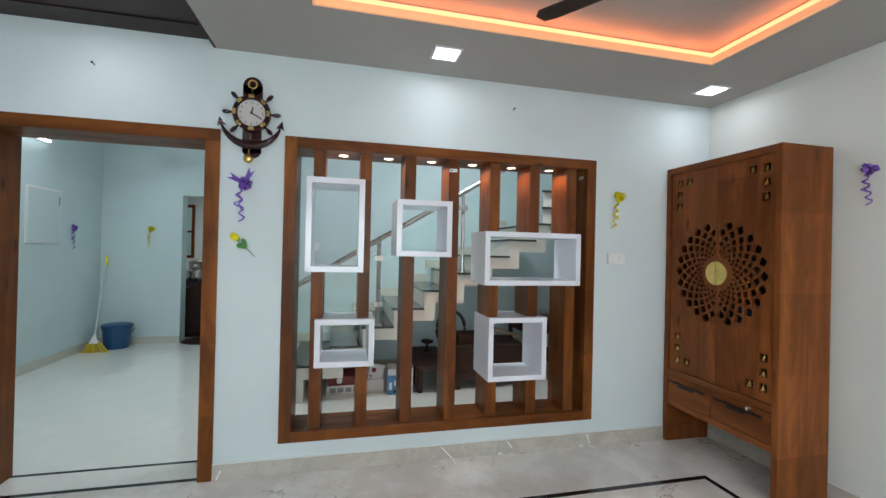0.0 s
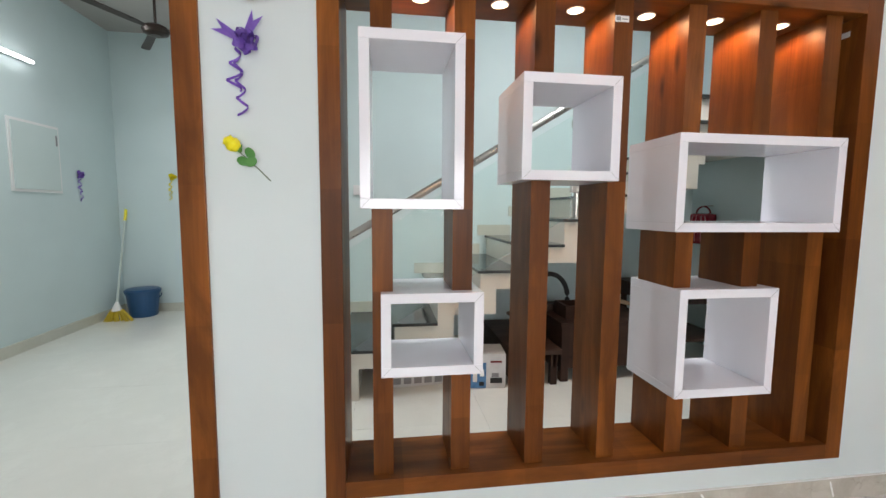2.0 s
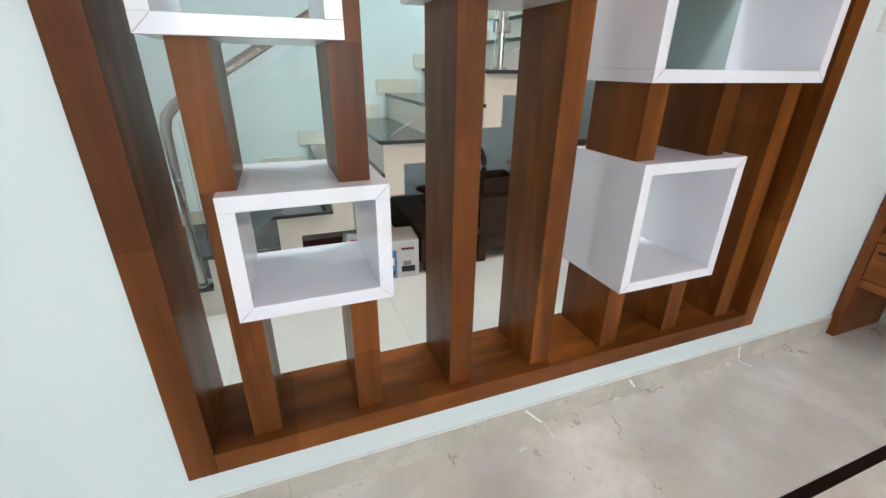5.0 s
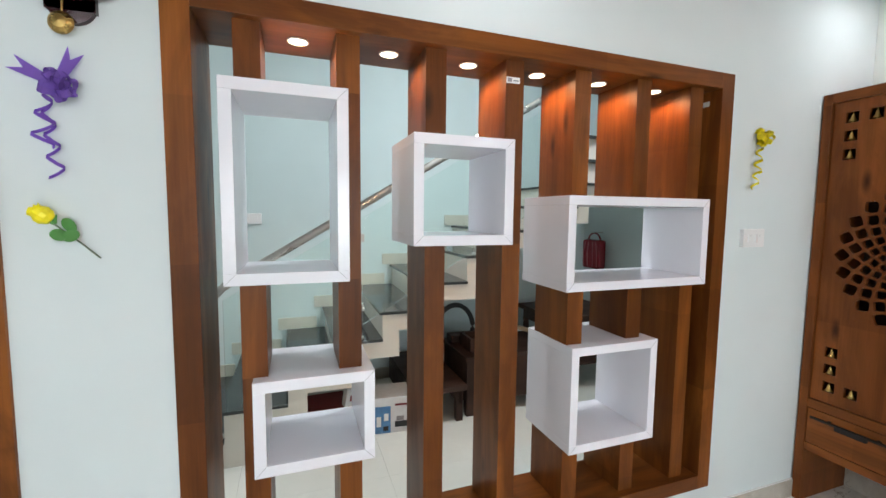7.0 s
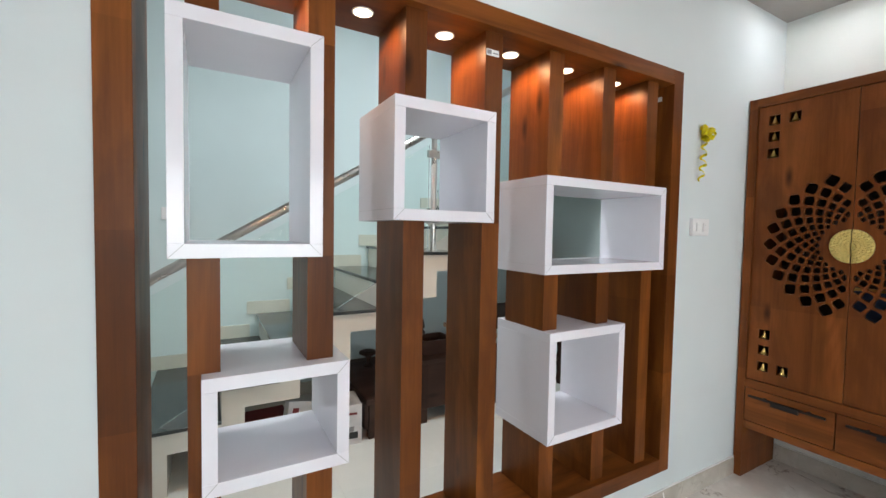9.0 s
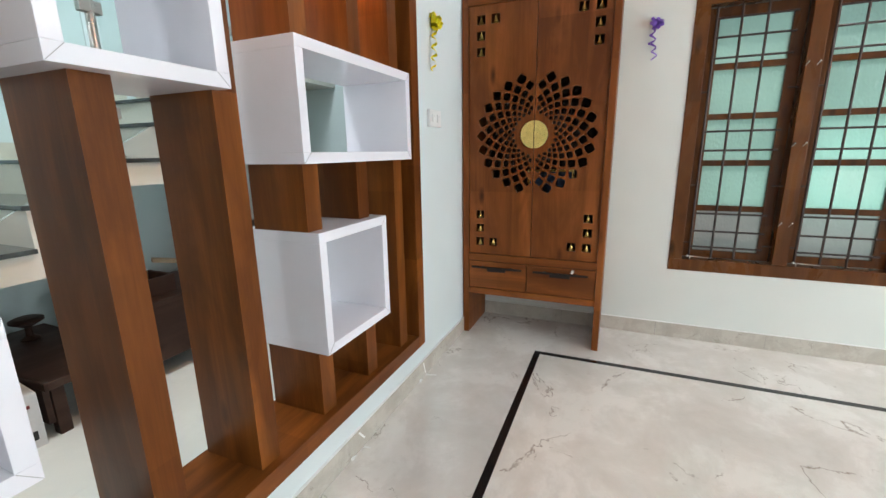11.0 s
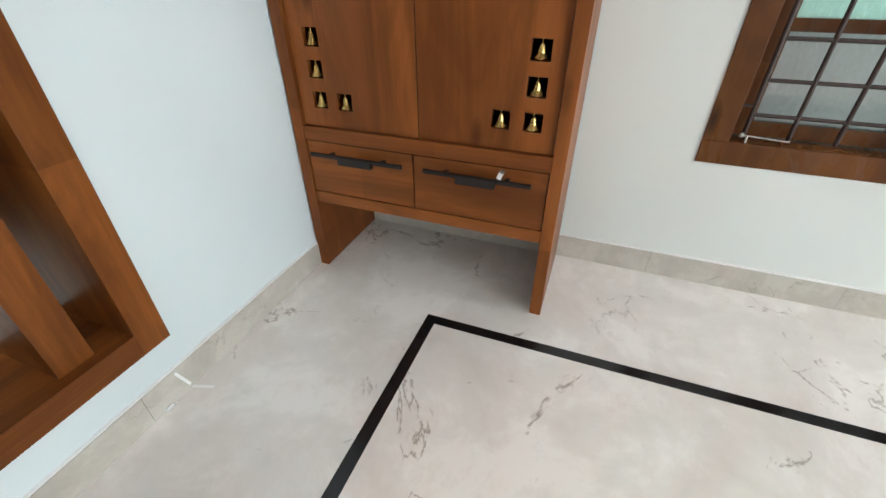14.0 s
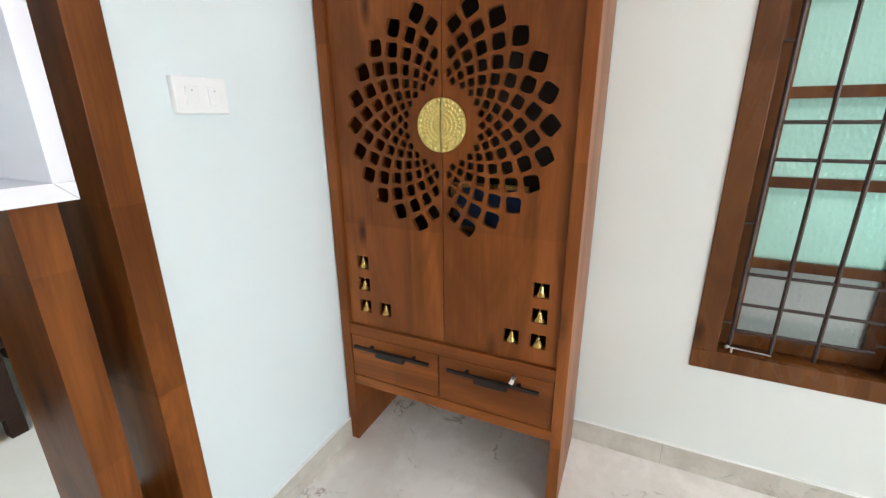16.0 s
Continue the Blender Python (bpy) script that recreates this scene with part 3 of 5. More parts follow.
# ---- prayer cabinet ----
CX, CY0, CY1, CH = 2.558, 1.893, 2.775, 2.097
cab = thing("prayer_cabinet", (CX, CY0, 0), "tall brown laminate prayer cabinet with lotus fretwork doors and drawers", "cabinet")
CW, CD = CY1 - CY0, WALL_E - 0.014 - CX
part("side_panel", boxes((0, CD, 0, 0.037, 0, CH)), M_CAB_Z, cab, bevel=0.0015)
part("side_panel", boxes((0, CD, CW - 0.039, CW, 0, CH)), M_CAB_Z, cab, bevel=0.0015)
part("top_panel", boxes((0, CD, 0.037, CW - 0.039, CH - 0.046, CH)), M_CAB_Y, cab, bevel=0.0015)
part("bottom_panel", boxes((0.004, CD, 0.037, CW - 0.039, 0.285, 0.326)), M_CAB_Y, cab, bevel=0.0015)
part("rail", boxes((0.002, CD, 0.037, CW - 0.039, 0.516, 0.562)), M_CAB_Y, cab, bevel=0.0015)
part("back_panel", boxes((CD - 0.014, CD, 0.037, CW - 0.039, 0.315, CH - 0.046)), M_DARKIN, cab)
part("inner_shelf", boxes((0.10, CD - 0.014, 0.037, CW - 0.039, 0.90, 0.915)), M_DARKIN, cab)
MID = 0.436
PULL_Z = 1.314
ZM = PULL_Z - 0.5645
DH = CH - 0.046 - 0.566


def petal(cx, cy, ang, length, width):
    """A pointed drop with its tip outward."""
    pts = []
    half = [(-0.50, 0.07), (-0.32, 0.27), (-0.07, 0.47), (0.07, 0.50), (0.20, 0.43), (0.40, 0.21)]
    for u, v in half + [(0.56, 0.0)] + [(u, -v) for u, v in reversed(half)]:
        a, b = u * length, v * width
        pts.append((cx + a * math.cos(ang) - b * math.sin(ang), cy + a * math.sin(ang) + b * math.cos(ang)))
    return pts


def fret(y_from, y_to):
    """Holes of one door, in cabinet widths (y) and heights above the rail."""
    holes = []
    n = 24
    radii = [0.325 * 0.857 ** i for i in range(7)]
    for i, r in enumerate(radii):
        pitch = 2 * math.pi * r / n
        L = r * 0.182
        for k in range(n):
            a = 2 * math.pi * (k + 0.5 * (i % 2)) / n + math.pi / 2
            h = petal(MID + r * math.cos(a), ZM + r * math.sin(a), a, L, pitch * 0.72)
            ys = [p[0] for p in h]
            if min(ys) > y_from + 0.008 and max(ys) < y_to - 0.008:
                holes.append(h)
            elif (min(ys) + max(ys)) / 2 > y_from and (min(ys) + max(ys)) / 2 < y_to:
                cut = [(min(max(py, y_from + 0.010), y_to - 0.010), pz) for py, pz in h]
                if max(c[0] for c in cut) - min(c[0] for c in cut) > 0.008:
                    holes.append(cut)
    return holes


SQ = 0.0255
B0, B1 = MID - 0.3325, MID - 0.2440
BELLS = [(B0, 1.972), (B0, 1.886), (B0, 1.798), (B1, 1.972), (B0, 0.823), (B0, 0.736), (B0, 0.646), (B1, 0.646)]
for side in (0, 1):
    y0, y1 = (0.039, MID - 0.0015) if side == 0 else (MID + 0.0015, CW - 0.041)
    holes = fret(y0, y1)
    spots = [(y if side == 0 else 2 * MID - y, z - 0.5645) for y, z in BELLS]
    holes += [[(y - SQ, z - SQ), (y + SQ, z - SQ), (y + SQ, z + SQ), (y - SQ, z + SQ)] for y, z in spots]
    bm = plate([(y0, 0), (y1, 0), (y1, DH), (y0, DH)], holes, 0.018)
    bmesh.ops.transform(bm, matrix=Matrix(((0, 0, 1, 0.024), (1, 0, 0, 0), (0, 1, 0, 0.5645), (0, 0, 0, 1))), verts=bm.verts)
    door = part("door", bm, M_CAB_Z, cab, "lotus fretwork door leaf")
    for y, z in spots:
        bell = lathe([(0.0, 0.012), (0.0035, 0.0115), (0.005, 0.006), (0.0075, -0.006), (0.012, -0.015), (0.0135, -0.017), (0.0125, -0.0175), (0.0, -0.012)], 14)
        cyl(bell, (0, 0, 0.011), (0, 0, 0.0225), 0.0012, n=6)
        ball(bell, (0, 0, -0.019), 0.0035, u=8, v=6)
        part("bell", bell, M_BRASS, door, "small brass bell", at=pose(0.022, y, z + 0.5645) @ Matrix.Diagonal((1.28, 1.28, 1.12, 1)))
    sgn = 1 if side else -1
    # half of the round gold pull
    arc = [(sgn * 0.080 * math.cos(a), 0.080 * math.sin(a)) for a in [math.pi * (i / 24 - 0.5) for i in range(25)]]
    arc = [(sgn * 0.002 if abs(p[0]) < 0.002 else p[0], p[1]) for p in arc]
    bm = plate(arc, [], 0.010)
    for i in range(5):
        r = 0.022 + 0.0128 * i
        for k in range(30):
            a = 2 * math.pi * (k + 0.5 * (i % 2)) / 30
            if sgn * math.cos(a) * r > 0.006:
                ball(bm, (r * math.cos(a), r * math.sin(a), 0.005), 0.004 + 0.0006 * i, (1, 1, 0.32), 6, 4)
    hub = [(sgn * 0.016 * math.cos(a), 0.016 * math.sin(a)) for a in [math.pi * (i / 12 - 0.5) for i in range(13)]]
    disc = plate([(sgn * 0.002 if abs(px) < 0.002 else px, py) for px, py in hub], [], 0.006)
    bmesh.ops.translate(disc, vec=(0, 0, 0.007), verts=disc.verts)
    held = bpy.data.meshes.new("hub")
    disc.to_mesh(held)
    disc.free()
    bm.from_mesh(held)
    bpy.data.meshes.remove(held)
    bmesh.ops.transform(bm, matrix=Matrix(((0, 0, -1, 0.009), (1, 0, 0, MID), (0, 1, 0, PULL_Z), (0, 0, 0, 1))), verts=bm.verts)
    part("door_pull", bm, M_GOLD, door, "round gold embossed half-moon pull")
for y0, y1 in ((0.040, 0.453), (0.458, CW - 0.042)):
    dr = part("drawer", boxes((0.006, 0.30, y0, y1, 0.330, 0.512)), M_CAB_Y, cab, bevel=0.0015)
    c = (y0 + y1) / 2
    bm = boxes((-0.024, -0.014, c - 0.165, c + 0.165, 0.471, 0.483), (-0.028, -0.010, c - 0.06, c + 0.06, 0.455, 0.481), (-0.014, 0.007, c - 0.10, c - 0.088, 0.470, 0.482), (-0.014, 0.007, c + 0.088, c + 0.10, 0.470, 0.482))
    part("handle", bm, M_HANDLE, dr, "dark metal bar handle", 0.0015)

pic = thing("framed_picture", (CX + 0.27, CY0 + 0.37, 0.915), "small framed plain blue picture inside the cabinet", "picture")
part("frame", boxes((0.0, 0.02, -0.15, 0.15, 0, 0.02), (0.0, 0.02, -0.15, 0.15, 0.17, 0.185), (0.0, 0.02, -0.15, -0.135, 0.02, 0.17), (0.0, 0.02, 0.135, 0.15, 0.02, 0.17)), M_BRASS, pic)
part("print", boxes((0.006, 0.014, -0.135, 0.135, 0.02, 0.17)), M_NAVY, pic, "plain blue print")

# ---- window ----
win = thing("window_1", (WALL_E, 0.66, WIN_Z0), "teak window with iron grille and frosted ribbed panes", "window", kind="structure")
def wbox(y0, y1, z0, z1, x0, x1):
    return (x0 - WALL_E, x1 - WALL_E, y0 - 0.66, y1 - 0.66, z0 - WIN_Z0, z1 - WIN_Z0)
FA, FB = 2.952, 3.09
part("frame", boxes(wbox(-0.185, 1.515, 0.462, 0.535, FA, FB), wbox(-0.185, 1.515, 2.0, 2.082, FA, FB), wbox(1.44, 1.515, 0.535, 2.0, FA, FB), wbox(-0.185, -0.11, 0.535, 2.0, FA, FB)), M_TEAK, win, bevel=0.003)
BAYS = [(0.972, 1.44), (0.432, 0.898), (-0.11, 0.358)]
for y in (0.898, 0.358):
    part("mullion", boxes(wbox(y, y + 0.074, 0.535, 2.0, FA + 0.004, FB)), M_TEAK, win, bevel=0.003)
RAILS = [0.855, 1.13, 1.40, 1.68]
for y0, y1 in BAYS:
    sash = part("sash", boxes(wbox(y0 + 0.004, y0 + 0.062, 0.54, 1.995, 3.03, 3.065), wbox(y1 - 0.062, y1 - 0.004, 0.54, 1.995, 3.03, 3.065), wbox(y0 + 0.062, y1 - 0.062, 0.54, 0.585, 3.03, 3.065), wbox(y0 + 0.062, y1 - 0.062, 1.945, 1.995, 3.03, 3.065), *[wbox(y0 + 0.062, y1 - 0.062, z - 0.017, z + 0.017, 3.03, 3.065) for z in RAILS]), M_TEAK, win)
    for za, zb in zip([0.585] + RAILS, RAILS + [1.945]):
        part("pane", boxes(wbox(y0 + 0.055, y1 - 0.055, za, zb, 3.045, 3.050)), M_FROST if za > 0.6 else M_FROST_GREY, sash, "ribbed frosted glass pane")
    bars = bmesh.new()
    for yy in (y1 - 0.040, y1 - 0.160, y1 - 0.280):
        cyl(bars, (2.99 - WALL_E, yy - 0.66, 0.545 - WIN_Z0), (2.99 - WALL_E, yy - 0.66, 1.99 - WIN_Z0), 0.0068, n=8)
    for z in (0.615, 0.715, 0.825, 1.205, 1.315, 1.72, 1.83, 1.93):
        cyl(bars, (2.99 - WALL_E, y1 - 0.040 - 0.66, z - WIN_Z0), (2.99 - WALL_E, y0 + 0.05 - 0.66, z - WIN_Z0), 0.006, n=8)
    for z in (0.64, 1.0, 1.54):
        cyl(bars, (2.99 - WALL_E, y1 - 0.66, z - WIN_Z0), (2.99 - WALL_E, y1 - 0.040 - 0.66, z - WIN_Z0), 0.005, n=8)
        cyl(bars, (2.99 - WALL_E, y0 + 0.05 - 0.66, z - WIN_Z0), (2.99 - WALL_E, y0 - 0.66, z - WIN_Z0), 0.005, n=8)
    part("grille", bars, M_IRON, win, "dark brown iron grille")
    hook = cyl(bmesh.new(), (2.968 - WALL_E, y1 - 0.03 - 0.66, 0.556 - WIN_Z0), (2.972 - WALL_E, y1 - 0.16 - 0.66, 0.548 - WIN_Z0), 0.003, n=8)
    ball(hook, (2.968 - WALL_E, y1 - 0.03 - 0.66, 0.556 - WIN_Z0), 0.008, (0.6, 1, 1), 8, 6)
    cyl(hook, (2.968 - WALL_E, y1 - 0.045 - 0.66, 0.556 - WIN_Z0), (2.968 - WALL_E, y1 - 0.045 - 0.66, 0.536 - WIN_Z0), 0.004, n=8)
    part("hook", hook, M_STEEL, win, "steel hook-and-eye stay")

for y in (0.898 + 0.062, 0.358 + 0.062, 0.898 + 0.012, 0.358 + 0.012):
    for z in (0.79, 1.24, 1.66):
        st_ = ball(bmesh.new(), (-0.008, y - 0.66, z - WIN_Z0), 0.0045, (0.7, 1, 1.3), 8, 6)
        cyl(st_, (-0.010, y - 0.66, z - WIN_Z0), (0.0, y + 0.012 - 0.66, z - 0.02 - WIN_Z0), 0.003, n=6)
        part("stay_hook", st_, M_STEEL, win, "small steel stay hook")

# ---- stairs ----
RISE, NEAR = 0.1735, 4.0
NOSES = [-0.72, -0.36, -0.01, 0.275, 0.565, 0.857, 1.148, 1.440, 1.732, 2.022]
SX = -0.72
st = thing("staircase", (SX, NEAR, 0), "ivory folded staircase with dark grey granite treads", "staircase", kind="structure")
DEEP = STAIR_N - NEAR
HEAD = 2.20
top = [(NOSES[0] + 0.02, 0)]
for i, x in enumerate(NOSES):
    top.append((x + 0.02, RISE * (i + 1) - 0.02))
    top.append(((NOSES[i + 1] + 0.02) if i + 1 < len(NOSES) else HEAD, RISE * (i + 1) - 0.02))
under = []
for i in range(len(NOSES) - 1, 0, -1):
    z = RISE * (i + 1) - 0.13
    under.append((NOSES[i + 1] + 0.13 if i + 1 < len(NOSES) else HEAD, z))
    under.append((NOSES[i] + 0.13, z if i > 1 else z))
    if i == 1:
        under.append((NOSES[i] + 0.13, 0))
bm = bmesh.new()
f = bm.faces.new([bm.verts.new((x - SX, 0, z)) for x, z in top + under])
r = bmesh.ops.extrude_face_region(bm, geom=[f])
bmesh.ops.translate(bm, vec=(0, DEEP - 0.001, 0), verts=[v for v in r["geom"] if isinstance(v, bmesh.types.BMVert)])
part("flight", bm, M_STAIRW, st, "ivory tiled folded flight")
for i, x in enumerate(NOSES):
    z = RISE * (i + 1)
    xe = NOSES[i + 1] + 0.02 if i + 1 < len(NOSES) else HEAD
    part("tread", boxes((x - SX, xe - SX, -0.022, DEEP - 0.001, z - 0.02, z)), M_GRANITE, st, "polished grey granite tread", 0.003)
    part("wall_skirting", boxes((x - SX - 0.067, xe - SX - 0.067, DEEP - 0.014, DEEP - 0.002, z + 0.001, z + 0.096)), M_STAIRSK, st)
# winder steps at the head of the flight
def prism(outline, z0, z1):
    bm = plate([(x - SX, y - NEAR) for x, y in outline], [], z1 - z0)
    bmesh.ops.translate(bm, vec=(0, 0, (z0 + z1) / 2), verts=bm.verts)
    return bm


EAST = WALL_E - 0.004
for k, far in ((1, [(EAST, 5.045), (2.76, 5.045)]), (2, [(EAST, 4.70)])):
    z = RISE * (len(NOSES) + k)
    part("winder_step", prism([(2.12, 4.01), (EAST, 4.01)] + far, z - RISE + 0.001, z - 0.021), M_STAIRW, st, "ivory tiled winder step")
    part("winder_tread", prism([(2.095, 3.985), (EAST, 3.985)] + [(x - 0.02 * (x < EAST), y) for x, y in far], z - 0.02, z), M_GRANITE, st, "polished grey granite tread")
rail = thing("stair_railing", (-0.38, NEAR + 0.03, RISE), "polished steel stair railing with clear glass panels", "railing")
def rl(x, z, y=0.0):
    return (x + 0.38, y, z - RISE)
pts = [rl(-0.39, 0.19), rl(-0.39, 0.95), rl(-0.375, 1.01), rl(-0.34, 1.05)] + [rl(x, 1.06 + (x + 0.34) * 0.6) for x in (-0.28, 0.6, 1.5, 2.3)]
part("handrail", tube(pts, 0.024, 14), M_STEEL, rail)
part("base_flange", cyl(bmesh.new(), rl(-0.39, RISE), rl(-0.39, RISE + 0.014), 0.045, n=24), M_STEEL, rail)
for i, x in ((3, 0.43), (6, 1.26), (9, 2.045)):
    z = RISE * (i + 1)
    pst = part("baluster", cyl(bmesh.new(), rl(x, z), rl(x, 1.045 + (x + 0.34) * 0.6), 0.019, n=14), M_STEEL, rail)
    part("flange", cyl(bmesh.new(), rl(x, z), rl(x, z + 0.012), 0.04, n=20), M_STEEL, pst)
    for dz in (0.18, 0.62):
        part("glass_clamp", boxes((x + 0.38 - 0.045, x + 0.38 + 0.045, -0.018, 0.018, z - RISE + dz, z - RISE + dz + 0.05)), M_STEEL, pst, bevel=0.004)
for xa, xb in ((-0.33, 0.395), (0.465, 1.225), (1.295, 2.01)):
    bm = bmesh.new()
    vs = [(xa, 0.30 + (xa + 0.34) * 0.6), (xb, 0.30 + (xb + 0.34) * 0.6), (xb, 0.98 + (xb + 0.34) * 0.6), (xa, 0.98 + (xa + 0.34) * 0.6)]
    f = bm.faces.new([bm.verts.new(rl(x, z)) for x, z in vs])
    r = bmesh.ops.extrude_face_region(bm, geom=[f])
    bmesh.ops.translate(bm, vec=(0, 0.010, 0), verts=[v for v in r["geom"] if isinstance(v, bmesh.types.BMVert)])
    g = part("glass_panel", bm, M_GLASS, rail, "clear greenish glass panel")
    g.visible_shadow = False

# hall floor tiles
tile_mesh = bpy.data.meshes.new("floor_tile")
bm = boxes((0.0005, 0.7995, 0.0005, 0.7995, -0.006, 0.0))
bm.to_mesh(tile_mesh)
bm.free()
tile_mesh.materials.append(M_HFLOOR)


# ---- ribbons, rose, clock on the walls ----
def ribbon_bow(loc, turn, material, colour_word, tails=True, size=1.0, streamer=0.26):
    """A gift bow of loops, pointed tails and a curled streamer; its back lies in its own xz plane."""
    t = thing("ribbon_bow", loc, colour_word + " ribbon bow with curled streamer on the wall", "ribbon", turn=turn)
    rnd = random.Random(int(abs(loc[0] * 100 + loc[2] * 10)))
    for k in range(20):
        a = 2 * math.pi * k / 20 * 1.618 + rnd.uniform(-0.2, 0.2)
        up = 0.25 + 0.7 * (k % 4) / 3
        way = Vector((math.cos(a) * math.cos(up), -math.sin(up), math.sin(a) * math.cos(up)))
        perp = way.cross(Vector((math.sin(a * 2.3), 0.4, math.cos(a * 1.7)))).normalized()
        flat = way.cross(perp)
        L = size * rnd.uniform(0.028, 0.052)
        mid = Vector((0.012, -0.010, -0.012)) * (1 if tails else 0) + Vector((0, -0.008, 0))
        loop = [mid + way * (L / 2) * (1 - math.cos(u)) + perp * L * 0.27 * math.sin(u) for u in [2 * math.pi * i / 12 for i in range(13)]]
        part("loop", band(loop, lambda u, flat=flat: flat, 0.017 * size), material, t)
    if tails:
        for sx, dx, dz in ((-1, -0.085, 0.045), (1, 0.045, 0.085)):
            bm = bmesh.new()
            d = Vector((dx, 0, dz)).normalized()
            n = Vector((-d.z, 0, d.x))
            tip, w = Vector((dx, -0.018, dz)) * size, 0.018 * size
            o = Vector((0, -0.016, 0))
            bm.faces.new([bm.verts.new(p) for p in (o - n * w * 0.5, o + n * w * 0.5, tip + n * w, tip - d * 0.028 * size, tip - n * w)])
            bmesh.ops.solidify(bm, geom=bm.faces[:], thickness=0.001)
            part("tail", bm, material, t)
    for turns, reach, wide, drift in ((24, streamer, 0.015, rnd.uniform(-0.02, 0.03)), (15, streamer * 0.62, 0.021, rnd.uniform(-0.02, 0.02))):
        pts = [(-0.02 * size + drift * u + wide * size * math.sin(u * turns) * (0.7 + 0.5 * u), -0.014 - 0.011 * (1 + math.cos(u * turns)), -0.03 * size - reach * (u + 0.012 * math.sin(u * turns * 2))) for u in [i / 80 for i in range(81)]]
        part("streamer", band(pts, lambda u, n=turns: (0.45 * math.cos(u * n), 0.35, 1), 0.0085 * size), material, t)
    return t


ribbon_bow((-0.500, WALL_N, 1.812), 0, M_PURPLE, "glossy purple", True, 1.05, 0.21)
ribbon_bow((2.122, WALL_N, 1.855), 0, M_YELLOW, "bright yellow", False, 1.15, 0.20)
ribbon_bow((WALL_E, 1.708, 1.930), -90, M_PURPLE, "glossy purple", False, 0.95, 0.17)
ribbon_bow((WALL_W, 2.55, 1.96), 90, M_YELLOW, "bright yellow", False, 0.9, 0.18)
ribbon_bow((HALL_W, 4.93, 1.59), 90, M_YELLOW, "bright yellow", False, 1.1, 0.22)
ribbon_bow((HALL_W, 6.15, 1.61), 90, M_PURPLE, "glossy purple", False, 1.1, 0.24)
ribbon_bow((-2.594, HALL_N, 1.64), 0, M_YELLOW, "bright yellow", False, 1.15, 0.24)

rose = thing("artificial_rose", (-0.536, WALL_N, 1.475), "yellow artificial rose with green leaves taped to the wall", "flower")
bm = lathe([(0.0, -0.004), (0.012, 0.0), (0.019, 0.012), (0.020, 0.024), (0.016, 0.036), (0.019, 0.043), (0.012, 0.040), (0.009, 0.046), (0.004, 0.041), (0.0, 0.044)], 12)
for k, v_ in enumerate(bm.verts):
    v_.co.x *= 1 + 0.10 * math.sin(v_.co.z * 160 + k)
    v_.co.z += 0.004 * math.sin(3 * math.atan2(v_.co.y, v_.co.x)) * (v_.co.z > 0.03)
bmesh.ops.transform(bm, matrix=pose(0.010, -0.022, -0.010, 10, -48, 0) @ Matrix.Diagonal((1.12, 1.12, 1.05, 1)), verts=bm.verts)
part("bloom", bm, M_YELLOW, rose, "bright yellow bloom")
bm = bmesh.new()
for a in range(5):
    cyl(bm, (0.014, -0.020, -0.016), (0.004 + 0.018 * math.cos(a * 1.26), -0.022 + 0.014 * math.sin(a * 1.26), 0.006), 0.007, 0.001, 6)
part("calyx", bm, M_GREEN, rose, "pointed green sepals")
part("stem", tube([(-0.006, -0.016, -0.002), (0.03, -0.012, -0.037), (0.07, -0.009, -0.075), (0.105, -0.006, -0.112)], 0.0022, 6), M_STEM, rose)
for x, z, a in ((0.044, -0.022, 55), (0.022, -0.048, 200), (0.046, -0.050, -30)):
    bm = ball(bmesh.new(), (0, 0, 0), 0.022, (1.0, 0.10, 0.72), 10, 6)
    part("leaf", bm, M_GREEN, rose, "green cloth leaf", at=pose(x, -0.016, z, 12, a, 0))

clock = thing("wall_clock", (-0.461, WALL_N, 2.238), "dark cherry wall clock shaped as ship's wheel and anchor", "clock")
clock.scale = (0.90, 0.95, 0.92)
bm = boxes((-0.062, 0.062, -0.022, 0, 0.03, 0.19), (-0.060, 0.060, -0.018, 0, -0.26, -0.06))
cyl(bm, (0, -0.022, 0.185), (0, 0, 0.185), 0.0618, n=28)
cyl(bm, (0, -0.018, -0.235), (0, 0, -0.235), 0.0598, n=28)
part("back_board", bm, M_CLOCKWOOD, clock)
ring = lathe([(0.088, 0.0), (0.088, 0.030), (0.096, 0.038), (0.112, 0.038), (0.121, 0.028), (0.122, 0.0)], 48)
part("bezel", ring, M_CLOCKWOOD, clock, at=pose(0, -0.020, 0, 90, 0, 0))
dial = part("dial", cyl(bmesh.new(), (0, -0.042, 0), (0, -0.020, 0), 0.090, n=48), M_DIAL, clock, "pale printed dial")
for h in range(1, 13):
    a = radians(90 - 30 * h)
    if h % 3 == 0:
        writing(str(h), 0.024, M_INK, dial, pose(0.070 * math.cos(a), -0.0425, 0.070 * math.sin(a), 90, 0, 0))
    else:
        part("hour_mark", boxes((-0.003, 0.003, -0.0432, -0.0421, -0.004, 0.004)), M_INK, dial, at=pose(0.072 * math.cos(a), 0, 0.072 * math.sin(a), 0, 0, 0))
for L, w, ang in ((0.040, 0.009, 78), (0.068, 0.008, -28)):
    part("clock_hand", boxes((-0.010, L, -0.0455, -0.0440, -w / 2, w / 2)), M_INK, clock, at=pose(0, 0, 0, 0, -ang, 0))
